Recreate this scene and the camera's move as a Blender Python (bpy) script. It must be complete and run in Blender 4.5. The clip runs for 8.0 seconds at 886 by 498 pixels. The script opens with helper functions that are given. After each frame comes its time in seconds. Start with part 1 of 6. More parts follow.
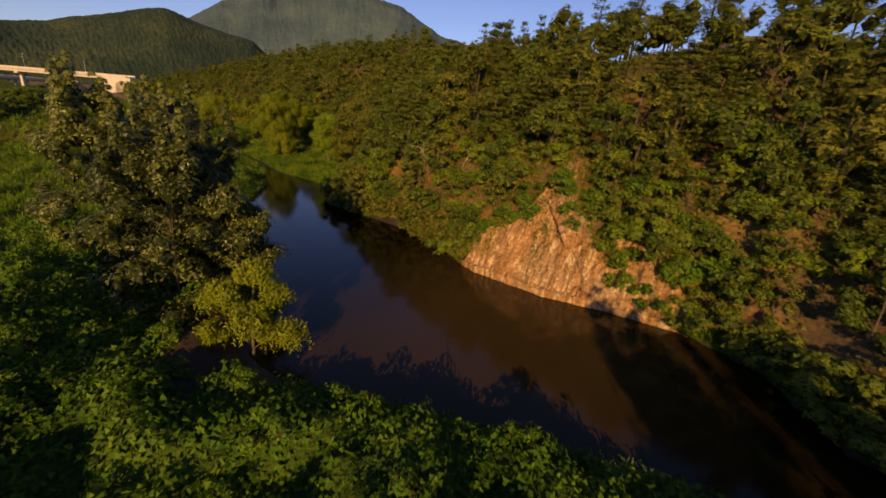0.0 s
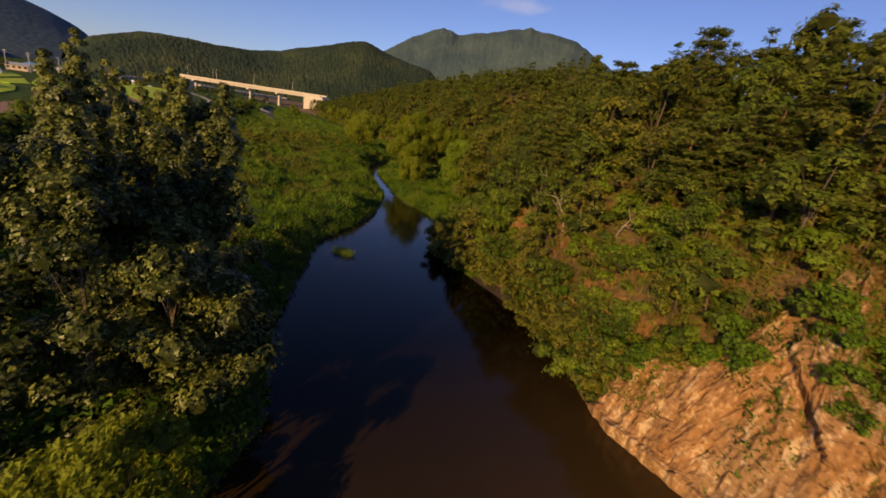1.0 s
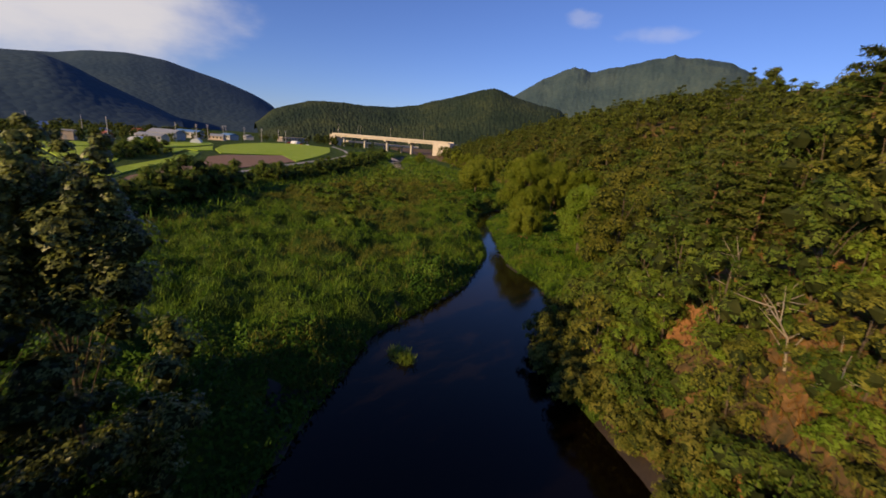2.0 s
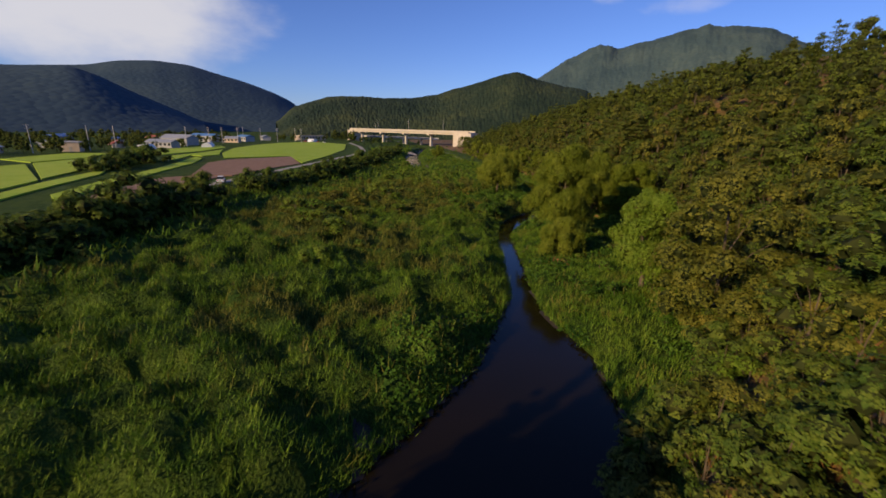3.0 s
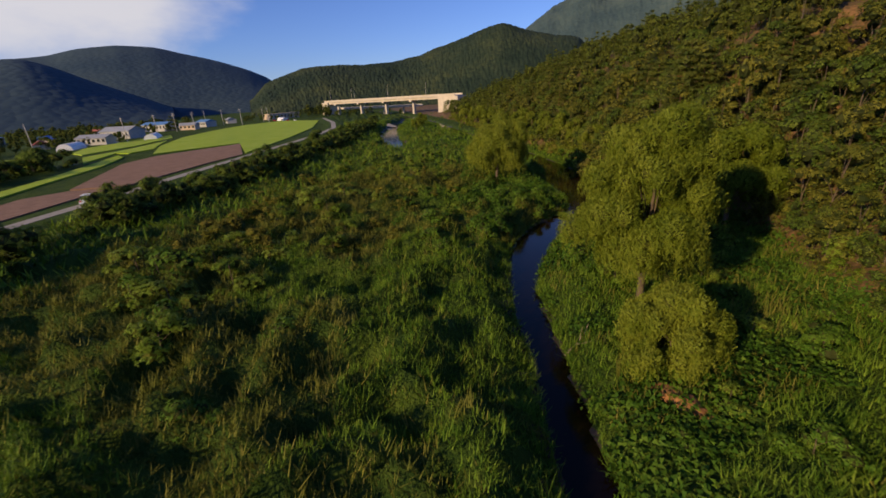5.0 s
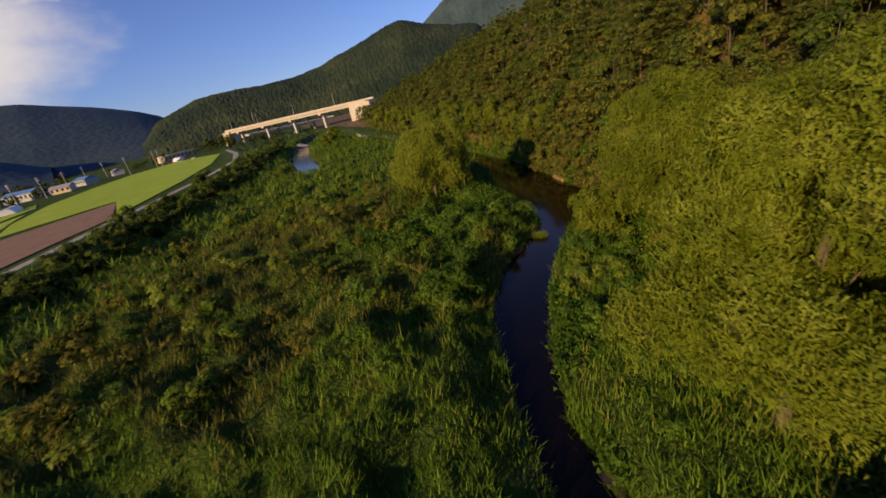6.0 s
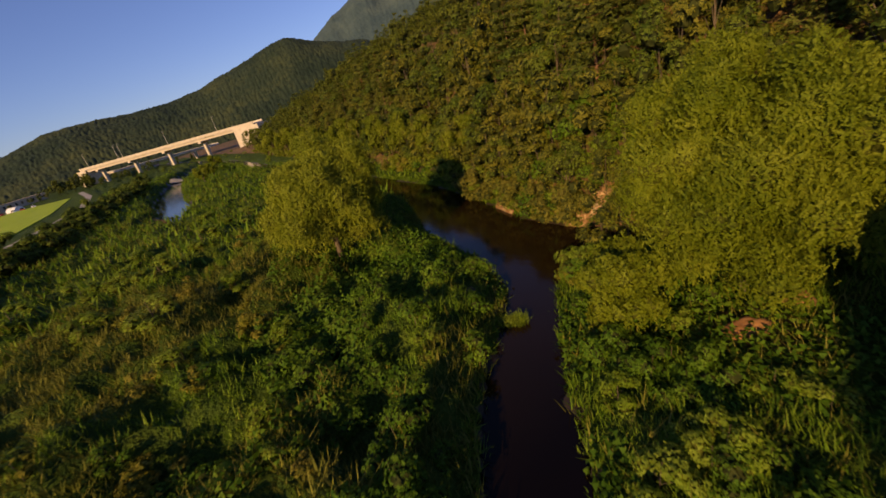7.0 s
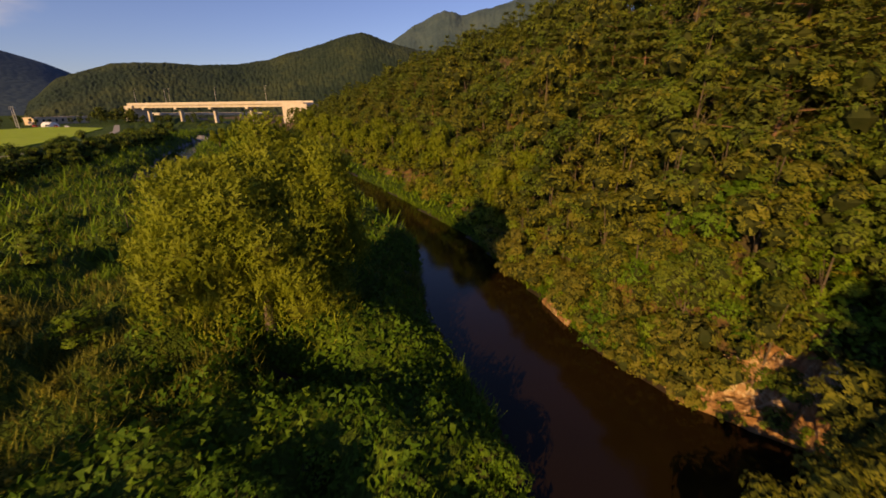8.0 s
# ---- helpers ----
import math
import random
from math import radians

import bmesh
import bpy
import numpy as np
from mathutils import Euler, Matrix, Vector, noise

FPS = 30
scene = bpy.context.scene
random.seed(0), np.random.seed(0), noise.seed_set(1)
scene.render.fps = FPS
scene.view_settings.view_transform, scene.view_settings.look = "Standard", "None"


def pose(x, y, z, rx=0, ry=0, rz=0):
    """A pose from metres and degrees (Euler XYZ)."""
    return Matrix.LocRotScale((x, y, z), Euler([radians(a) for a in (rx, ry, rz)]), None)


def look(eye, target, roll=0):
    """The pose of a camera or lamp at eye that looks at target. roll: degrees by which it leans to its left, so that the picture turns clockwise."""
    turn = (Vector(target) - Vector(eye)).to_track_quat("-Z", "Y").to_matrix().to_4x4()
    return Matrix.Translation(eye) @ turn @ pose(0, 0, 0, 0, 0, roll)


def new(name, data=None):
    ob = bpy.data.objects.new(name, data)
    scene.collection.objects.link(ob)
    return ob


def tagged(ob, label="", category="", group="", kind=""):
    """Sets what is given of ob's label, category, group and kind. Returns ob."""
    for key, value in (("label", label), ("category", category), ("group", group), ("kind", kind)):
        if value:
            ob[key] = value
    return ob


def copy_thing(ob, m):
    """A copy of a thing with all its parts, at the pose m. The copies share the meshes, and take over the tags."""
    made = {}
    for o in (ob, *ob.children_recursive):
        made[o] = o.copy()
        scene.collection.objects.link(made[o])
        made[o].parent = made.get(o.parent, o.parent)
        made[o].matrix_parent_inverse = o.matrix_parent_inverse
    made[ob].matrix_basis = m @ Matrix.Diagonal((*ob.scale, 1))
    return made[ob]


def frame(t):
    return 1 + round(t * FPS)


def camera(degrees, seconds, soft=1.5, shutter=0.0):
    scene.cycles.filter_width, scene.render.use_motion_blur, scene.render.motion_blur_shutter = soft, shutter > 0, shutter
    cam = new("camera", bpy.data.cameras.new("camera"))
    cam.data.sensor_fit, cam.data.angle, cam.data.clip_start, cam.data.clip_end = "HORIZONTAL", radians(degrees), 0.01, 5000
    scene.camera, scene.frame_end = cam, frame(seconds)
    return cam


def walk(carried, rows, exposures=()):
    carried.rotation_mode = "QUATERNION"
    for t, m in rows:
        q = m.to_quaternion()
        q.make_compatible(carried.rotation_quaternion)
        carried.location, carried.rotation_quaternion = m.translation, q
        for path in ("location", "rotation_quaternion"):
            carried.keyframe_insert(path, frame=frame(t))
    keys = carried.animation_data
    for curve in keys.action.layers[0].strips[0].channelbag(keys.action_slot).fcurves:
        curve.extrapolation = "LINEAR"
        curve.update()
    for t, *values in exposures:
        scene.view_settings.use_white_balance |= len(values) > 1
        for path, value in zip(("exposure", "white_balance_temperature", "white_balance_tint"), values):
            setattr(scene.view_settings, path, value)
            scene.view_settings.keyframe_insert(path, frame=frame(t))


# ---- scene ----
from mathutils.bvhtree import BVHTree

# ---- camera and flight ----
cam = camera(94.5, 8.0, soft=1.65, shutter=0.12)
PATH = [
    (0, (1.616, 3.519, 14.771), (0.507, 5.043, 14.103), 4.8),
    (0.5, (-2.716, 10.03, 14.657), (-4.046, 11.367, 13.991), 7.4),
    (1, (-7.591, 15.786, 14.717), (-9.169, 16.85, 14.102), 8.7),
    (1.5, (-13.037, 20.725, 14.861), (-14.801, 21.481, 14.301), 8.0),
    (2, (-19.396, 24.732, 15.207), (-21.264, 25.237, 14.704), 4.7),
    (2.2, (-22.224, 26.022, 15.318), (-24.115, 26.462, 14.84), 3.8),
    (3.3, (-40.39, 32.547, 16.361), (-42.263, 32.911, 15.76), 0.4),
    (3.5, (-43.501, 33.545, 16.471), (-45.364, 33.909, 15.84), -0.4),
    (4, (-50.863, 35.769, 16.809), (-52.704, 36.124, 16.114), -2.0),
    (4.2, (-53.816, 36.615, 16.812), (-55.655, 36.961, 16.106), -2.2),
    (5.3, (-70.963, 41.445, 15.871), (-72.789, 41.849, 15.16), -5.4),
    (5.5, (-74.285, 42.409, 15.823), (-76.096, 42.864, 15.106), -8.1),
    (6, (-82.777, 45.163, 15.64), (-84.529, 45.779, 14.896), -13.0),
    (6.5, (-90.839, 48.626, 15.099), (-92.495, 49.438, 14.326), -15.5),
    (7, (-98.304, 52.786, 14.436), (-99.871, 53.758, 13.662), -15.5),
    (7.5, (-104.95, 57.157, 13.58), (-106.523, 58.172, 12.875), -9.3),
    (8, (-111.377, 61.83, 12.993), (-113.014, 62.763, 12.325), -0.6),
]
EXPOSURES = [(0, 0.06, 9400, 17), (1, 0.05, 8500, 15), (1.8, 0.0, 7100, 11), (3.5, 0.0, 6500, 10), (4.5, 0.0, 6500, 10), (6, 0.04, 7300, 12.5), (7, 0.06, 8500, 15.5), (8, 0.10, 9600, 17)]
walk(cam, [(t, look(eye, target, roll)) for t, eye, target, roll in PATH], EXPOSURES)

# ---- sky and sun ----
SUN_AZ, SUN_EL = math.atan2(-0.87, 0.5), radians(20)   # towards the sun, in the plan
world = bpy.data.worlds.new("sky")
scene.world = world
world.use_nodes = True
wn, wl = world.node_tree.nodes, world.node_tree.links
wn.clear()
w_out = wn.new("ShaderNodeOutputWorld")
w_bg = wn.new("ShaderNodeBackground")
w_sky = wn.new("ShaderNodeTexSky")
w_sky.sky_type = "NISHITA"
w_sky.sun_disc = False
w_sky.sun_elevation = SUN_EL
w_sky.sun_rotation = math.pi / 2 - SUN_AZ
w_sky.air_density, w_sky.dust_density, w_sky.ozone_density = 1.0, 0.15, 4.0
w_bg.inputs["Strength"].default_value = 0.092


def wnode(kind, **settings):
    n = wn.new(kind)
    for k, v in settings.items():
        n.inputs[k].default_value = v
    return n


def wmath(op, a, b):
    n = wn.new("ShaderNodeMath")
    n.operation = op
    for i, v in enumerate((a, b)):
        if isinstance(v, (int, float)):
            n.inputs[i].default_value = v
        else:
            wl.new(v, n.inputs[i])
    return n.outputs[0]


def cloud_mask(az, el, wide_az, wide_el, low, high, scale):
    """A soft patch of cloud round one direction of the sky, broken up by noise."""
    d = (math.cos(radians(az)) * math.cos(radians(el)), math.sin(radians(az)) * math.cos(radians(el)), math.sin(radians(el)))
    side = (-math.sin(radians(az)), math.cos(radians(az)), 0)
    tc = wn.new("ShaderNodeTexCoord")
    dots = []
    for v in (d, side, (0, 0, 1)):
        n = wn.new("ShaderNodeVectorMath")
        n.operation = "DOT_PRODUCT"
        wl.new(tc.outputs["Generated"], n.inputs[0])
        n.inputs[1].default_value = v
        dots.append(n.outputs["Value"])
    u = wmath("DIVIDE", dots[1], math.sin(radians(wide_az)))
    v = wmath("DIVIDE", wmath("SUBTRACT", dots[2], math.sin(radians(el))), math.sin(radians(wide_el)))
    r2 = wmath("ADD", wmath("MULTIPLY", u, u), wmath("MULTIPLY", v, v))
    tex = wnode("ShaderNodeTexNoise", Scale=scale, Detail=5.0, Roughness=0.55)
    stretch = wn.new("ShaderNodeMapping")
    stretch.inputs["Scale"].default_value = (1, 1, 2.2)
    wl.new(tc.outputs["Generated"], stretch.inputs["Vector"])
    wl.new(stretch.outputs["Vector"], tex.inputs["Vector"])
    body = wmath("SUBTRACT", wmath("ADD", tex.outputs["Fac"], 0.45), wmath("MULTIPLY", r2, 0.55))
    ramp = wn.new("ShaderNodeMapRange")
    ramp.interpolation_type = "SMOOTHSTEP"
    ramp.inputs["From Min"].default_value, ramp.inputs["From Max"].default_value = low, high
    wl.new(body, ramp.inputs["Value"])
    front = wmath("GREATER_THAN", dots[0], 0.0)
    return wmath("MULTIPLY", ramp.outputs["Result"], front)


cloud = wmath("MAXIMUM", cloud_mask(-152, 11.0, 17, 7.5, 0.30, 1.0, 5.0), wmath("MAXIMUM", wmath("MULTIPLY", cloud_mask(-164, 14.6, 5, 1.0, 0.62, 1.05, 11.0), 0.8), wmath("MULTIPLY", wmath("MAXIMUM", cloud_mask(150, 15.4, 3.0, 1.6, 0.60, 1.05, 14.0), cloud_mask(142, 13.6, 6.0, 1.3, 0.62, 1.1, 12.0)), 0.28)))
cloud = wmath("MULTIPLY", cloud, 0.85)
w_mix = wn.new("ShaderNodeMix")
w_mix.data_type = "RGBA"
wl.new(cloud, w_mix.inputs["Factor"])
w_tint = wn.new("ShaderNodeMix")
w_tint.data_type, w_tint.blend_type = "RGBA", "MULTIPLY"
w_tint.inputs["Factor"].default_value = 1.0
w_tint.inputs["B"].default_value = (0.83, 0.92, 1.45, 1)
wl.new(w_sky.outputs["Color"], w_tint.inputs["A"])
wl.new(w_tint.outputs["Result"], w_mix.inputs["A"])
w_mix.inputs["B"].default_value = (8.2, 7.9, 8.0, 1)
wl.new(w_mix.outputs["Result"], w_bg.inputs["Color"])
wl.new(w_bg.outputs["Background"], w_out.inputs["Surface"])

sun = new("sun", bpy.data.lights.new("sun", "SUN"))
sun.data.energy, sun.data.angle, sun.data.color = 5.0, radians(0.6), (1.0, 0.72, 0.38)
sun.matrix_world = look((0, 0, 0), (-math.cos(SUN_AZ) * math.cos(SUN_EL), -math.sin(SUN_AZ) * math.cos(SUN_EL), -math.sin(SUN_EL)))
sun.location = (60, -104, 44)

# ---- materials ----


def material(name):
    m = bpy.data.materials.new(name)
    m.use_nodes = True
    return m, m.node_tree.nodes, m.node_tree.links, m.node_tree.nodes["Principled BSDF"]


def ramp_node(nodes, colours):
    r = nodes.new("ShaderNodeValToRGB")
    while len(r.color_ramp.elements) < len(colours):
        r.color_ramp.elements.new(0.5)
    for e, (pos, c) in zip(r.color_ramp.elements, colours):
        e.position, e.color = pos, (*c, 1)
    return r


INNER = {}


def foliage(name, dark, mid, light, through_light=0.3, rough=0.7, spread=0.35, clump=1.0, gloss=0.08, relief=0.0, cell=0.0):
    """Leaves: colour varies from leaf to leaf, from spray to spray, from plant to plant and in wide patches."""
    m, n, l, b = material(name)
    geo, info = n.new("ShaderNodeNewGeometry"), n.new("ShaderNodeObjectInfo")
    total = None

    def weigh(socket, weight, offset):
        nonlocal total
        a = n.new("ShaderNodeMath")
        a.operation = "MULTIPLY_ADD"
        a.inputs[1].default_value, a.inputs[2].default_value = weight, offset
        l.new(socket, a.inputs[0])
        if total is not None:
            l.new(total, a.inputs[2])
        total = a.outputs[0]

    def noise(scale, detail):
        t = n.new("ShaderNodeTexNoise")
        t.inputs["Scale"].default_value, t.inputs["Detail"].default_value = scale, detail
        l.new(geo.outputs["Position"], t.inputs["Vector"])
        return t.outputs["Fac"]

    weigh(noise(0.3, 3), 0.7, -0.22 - spread * 0.5)
    weigh(noise(clump, 2), 0.7, 0)
    if cell:
        # a spray is made of single leaflets with air between them
        cells, sep = n.new("ShaderNodeTexVoronoi"), n.new("ShaderNodeSeparateColor")
        cells.inputs["Scale"].default_value = cell
        l.new(geo.outputs["Position"], cells.inputs["Vector"])
        l.new(cells.outputs["Color"], sep.inputs["Color"])
        weigh(sep.outputs["Red"], 0.3, 0)
    else:
        weigh(noise(7.0, 2), 0.3, 0)
    weigh(geo.outputs["Random Per Island"], spread, 0)
    weigh(info.outputs["Random"], 0.22, 0)
    r = ramp_node(n, [(0.22, dark), (0.6, mid), (1.0, light)])
    l.new(total, r.inputs["Fac"])
    l.new(r.outputs["Color"], b.inputs["Base Color"])
    b.inputs["Roughness"].default_value = rough
    b.inputs["Specular IOR Level"].default_value = gloss
    if relief:
        bp = n.new("ShaderNodeBump")
        bp.inputs["Strength"].default_value, bp.inputs["Distance"].default_value = 0.9, relief
        l.new(noise(5.0, 4), bp.inputs["Height"])
        l.new(bp.outputs["Normal"], b.inputs["Normal"])
    if through_light:
        t, mix = n.new("ShaderNodeBsdfTranslucent"), n.new("ShaderNodeMixShader")
        l.new(r.outputs["Color"], t.inputs["Color"])
        mix.inputs["Fac"].default_value = through_light
        l.new(b.outputs["BSDF"], mix.inputs[1]); l.new(t.outputs["BSDF"], mix.inputs[2])
        shader = mix.outputs["Shader"]
        if cell:
            air, cut, holes = n.new("ShaderNodeBsdfTransparent"), n.new("ShaderNodeMath"), n.new("ShaderNodeMixShader")
            cut.operation, cut.inputs[1].default_value = "GREATER_THAN", 0.58
            l.new(cells.outputs["Distance"], cut.inputs[0])
            l.new(cut.outputs[0], holes.inputs["Fac"])
            l.new(shader, holes.inputs[1]); l.new(air.outputs["BSDF"], holes.inputs[2])
            shader = holes.outputs["Shader"]
        l.new(shader, n["Material Output"].inputs["Surface"])
        # the closed inside of a crown, shade painted in: yellowish for willows and withered shrubs, darker elsewhere
        INNER[name] = M_INNER_SHADE_Y if "wi" in name else M_INNER_SHADE
    return m


def surface(name, colours, scale, rough=0.85, bump=0.3, fine=8.0, dist=0.1, metal=0.0, detail=6):
    """A mineral or painted surface: large stains, fine grain and relief."""
    m, n, l, b = material(name)
    geo = n.new("ShaderNodeNewGeometry")
    big, small = n.new("ShaderNodeTexNoise"), n.new("ShaderNodeTexNoise")
    big.inputs["Scale"].default_value, big.inputs["Detail"].default_value = scale, detail
    small.inputs["Scale"].default_value, small.inputs["Detail"].default_value = scale * fine, 4
    for t in (big, small):
        l.new(geo.outputs["Position"], t.inputs["Vector"])
    mx = n.new("ShaderNodeMath"); mx.operation = "MULTIPLY_ADD"
    mx.inputs[1].default_value = 0.45
    l.new(small.outputs["Fac"], mx.inputs[0])
    sc = n.new("ShaderNodeMath"); sc.operation = "MULTIPLY"; sc.inputs[1].default_value = 0.6
    l.new(big.outputs["Fac"], sc.inputs[0]); l.new(sc.outputs[0], mx.inputs[2])
    r = ramp_node(n, colours)
    l.new(mx.outputs[0], r.inputs["Fac"])
    l.new(r.outputs["Color"], b.inputs["Base Color"])
    b.inputs["Roughness"].default_value, b.inputs["Metallic"].default_value = rough, metal
    bp = n.new("ShaderNodeBump")
    bp.inputs["Strength"].default_value, bp.inputs["Distance"].default_value = bump, dist
    l.new(mx.outputs[0], bp.inputs["Height"])
    l.new(bp.outputs["Normal"], b.inputs["Normal"])
    return m


# insides of crowns: the shade between the leaves is put into these dark colours
M_INNER_SHADE = foliage("inner_twigs", (0.011, 0.018, 0.005), (0.024, 0.034, 0.009), (0.044, 0.050, 0.014), 0.0, 0.85, 0.0, 2.0)
M_INNER_SHADE_Y = foliage("inner_yellow_twigs", (0.022, 0.032, 0.006), (0.050, 0.062, 0.010), (0.09, 0.095, 0.016), 0.0, 0.85, 0.0, 2.0)
M_REED = foliage("reed_leaf", (0.026, 0.070, 0.006), (0.086, 0.168, 0.014), (0.20, 0.285, 0.032), 0.25, 0.6, 0.4, 0.8)
M_VINE = foliage("vine_leaf", (0.014, 0.046, 0.005), (0.052, 0.118, 0.012), (0.13, 0.21, 0.024), 0.25, 0.6, 0.3, 0.9)
# cover darkened to paint the shade in the gaps between reeds
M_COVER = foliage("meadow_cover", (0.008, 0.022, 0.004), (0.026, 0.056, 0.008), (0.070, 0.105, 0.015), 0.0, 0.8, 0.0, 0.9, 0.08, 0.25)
M_REED_Y = foliage("dry_reed", (0.058, 0.078, 0.010), (0.125, 0.140, 0.022), (0.22, 0.21, 0.045), 0.25, 0.7, 0.35, 0.8)
M_DRY = foliage("withered_shrub_leaf", (0.070, 0.080, 0.010), (0.150, 0.150, 0.020), (0.26, 0.215, 0.042), 0.25, 0.7, 0.2, 1.2, cell=13.0)
M_OAK = foliage("oak_leaf", (0.022, 0.048, 0.008), (0.066, 0.112, 0.016), (0.155, 0.192, 0.028), 0.25, 0.6, 0.28, cell=11.0)
M_OLIVE = foliage("olive_leaf", (0.034, 0.052, 0.009), (0.104, 0.118, 0.017), (0.21, 0.20, 0.032), 0.25, 0.6, 0.28, cell=11.0)
M_UNDER = foliage("undergrowth_leaf", (0.034, 0.050, 0.009), (0.092, 0.104, 0.017), (0.185, 0.165, 0.032), 0.2, 0.7, 0.2, cell=11.0)
M_PINE = foliage("pine_needle", (0.022, 0.042, 0.009), (0.066, 0.090, 0.016), (0.14, 0.155, 0.030), 0.15, 0.6, 0.25, cell=11.0)
M_WILLOW = foliage("willow_leaf", (0.046, 0.074, 0.007), (0.122, 0.164, 0.014), (0.225, 0.26, 0.032), 0.3, 0.6, 0.16, 0.8, cell=14.0)
M_YELLOW = foliage("yellow_willow_leaf", (0.052, 0.105, 0.009), (0.128, 0.205, 0.018), (0.22, 0.29, 0.042), 0.3, 0.6, 0.16, 0.9, cell=14.0)
M_BUSH = foliage("bush_leaf", (0.016, 0.052, 0.005), (0.056, 0.128, 0.012), (0.13, 0.22, 0.024), 0.25, 0.6, 0.2, cell=12.0)
# shade is painted near-black into the poplar leaves, sun glints as the pale end
M_POPLAR = foliage("poplar_leaf_shade_glint", (0.007, 0.014, 0.003), (0.020, 0.032, 0.006), (0.19, 0.21, 0.045), 0.03, 0.4, 0.5, 1.0, 0.25, cell=14.0)
M_FAR = foliage("far_leaf", (0.022, 0.046, 0.008), (0.060, 0.094, 0.014), (0.13, 0.148, 0.022), 0.2, 0.7, 0.2, 0.5, cell=6.0)
M_RUST = foliage("withered_leaf", (0.10, 0.05, 0.02), (0.20, 0.10, 0.03), (0.30, 0.16, 0.06), 0.2, 0.7, 0.4)
M_BARK = surface("bark", [(0.3, (0.05, 0.035, 0.022)), (0.7, (0.16, 0.12, 0.08))], 3.0, 0.9, 0.6)
M_PINEBARK = surface("pine_bark", [(0.3, (0.10, 0.045, 0.022)), (0.7, (0.26, 0.14, 0.08))], 3.0, 0.9, 0.6)
M_DEAD = surface("dead_wood", [(0.3, (0.22, 0.17, 0.12)), (0.7, (0.45, 0.38, 0.30))], 4.0, 0.85, 0.4)
M_LITTER = surface("slope_earth", [(0.36, (0.030, 0.030, 0.012)), (0.50, (0.095, 0.058, 0.022)), (0.68, (0.24, 0.125, 0.046))], 0.3, 0.95, 0.8, 9.0, 0.2)
M_MUD = surface("wet_mud", [(0.3, (0.016, 0.011, 0.006)), (0.7, (0.038, 0.024, 0.012))], 0.6, 0.6, 0.5, 9.0, 0.1)


def rock_material():
    """Weathered rock: pale streaks and dark seams that run down the slope, earth stains and grain."""
    m, n, l, b = material("cliff_rock")
    geo, turn, wide, grain, stain = n.new("ShaderNodeNewGeometry"), n.new("ShaderNodeMapping"), n.new("ShaderNodeTexNoise"), n.new("ShaderNodeTexNoise"), n.new("ShaderNodeTexNoise")
    turn.inputs["Rotation"].default_value = (0, radians(-24), 0)
    turn.inputs["Scale"].default_value = (2.8, 0.8, 0.5)
    wide.inputs["Scale"].default_value, wide.inputs["Detail"].default_value, wide.inputs["Distortion"].default_value = 0.9, 7, 0.5
    grain.inputs["Scale"].default_value, grain.inputs["Detail"].default_value = 4.5, 10
    stain.inputs["Scale"].default_value, stain.inputs["Detail"].default_value = 0.35, 3
    l.new(geo.outputs["Position"], turn.inputs["Vector"])
    l.new(turn.outputs["Vector"], wide.inputs["Vector"])
    for t in (grain, stain):
        l.new(geo.outputs["Position"], t.inputs["Vector"])
    tone = n.new("ShaderNodeMath")
    tone.operation, tone.inputs[1].default_value = "MULTIPLY_ADD", 0.7
    l.new(grain.outputs["Fac"], tone.inputs[0]); l.new(wide.outputs["Fac"], tone.inputs[2])
    r = ramp_node(n, [(0.60, (0.13, 0.070, 0.034)), (0.74, (0.25, 0.135, 0.062)), (0.92, (0.34, 0.195, 0.096)), (1.08, (0.50, 0.36, 0.22))])
    l.new(tone.outputs[0], r.inputs["Fac"])
    tint = ramp_node(n, [(0.40, (1.0, 0.92, 0.80)), (0.62, (0.95, 1.02, 1.08))])
    l.new(stain.outputs["Fac"], tint.inputs["Fac"])
    mul = n.new("ShaderNodeMix"); mul.data_type, mul.blend_type = "RGBA", "MULTIPLY"
    mul.inputs["Factor"].default_value = 1.0
    l.new(r.outputs["Color"], mul.inputs["A"]); l.new(tint.outputs["Color"], mul.inputs["B"])
    l.new(mul.outputs["Result"], b.inputs["Base Color"])
    b.inputs["Roughness"].default_value = 0.88
    b.inputs["Specular IOR Level"].default_value = 0.2
    bp = n.new("ShaderNodeBump")
    bp.inputs["Strength"].default_value, bp.inputs["Distance"].default_value = 0.7, 0.2
    l.new(tone.outputs[0], bp.inputs["Height"]); l.new(bp.outputs["Normal"], b.inputs["Normal"])
    return m


M_ROCK = rock_material()
M_SOIL = surface("bare_clay", [(0.3, (0.18, 0.075, 0.025)), (0.7, (0.34, 0.165, 0.065))], 0.8, 0.95, 0.6, 8.0, 0.1)
M_PLOUGHED = surface("ploughed_earth", [(0.3, (0.16, 0.085, 0.05)), (0.7, (0.27, 0.16, 0.10))], 0.5, 0.95, 0.8, 6.0, 0.2)
M_RICE = foliage("rice_crop", (0.21, 0.33, 0.026), (0.30, 0.43, 0.036), (0.38, 0.48, 0.06), 0.0, 0.7, 0.0, 0.12, 0.08, 0.2)
M_TRACK = surface("concrete_track", [(0.3, (0.24, 0.22, 0.19)), (0.7, (0.38, 0.35, 0.30))], 0.7, 0.9, 0.3)
M_CONC = surface("bridge_concrete", [(0.3, (0.42, 0.37, 0.30)), (0.7, (0.58, 0.52, 0.44))], 0.4, 0.85, 0.25)
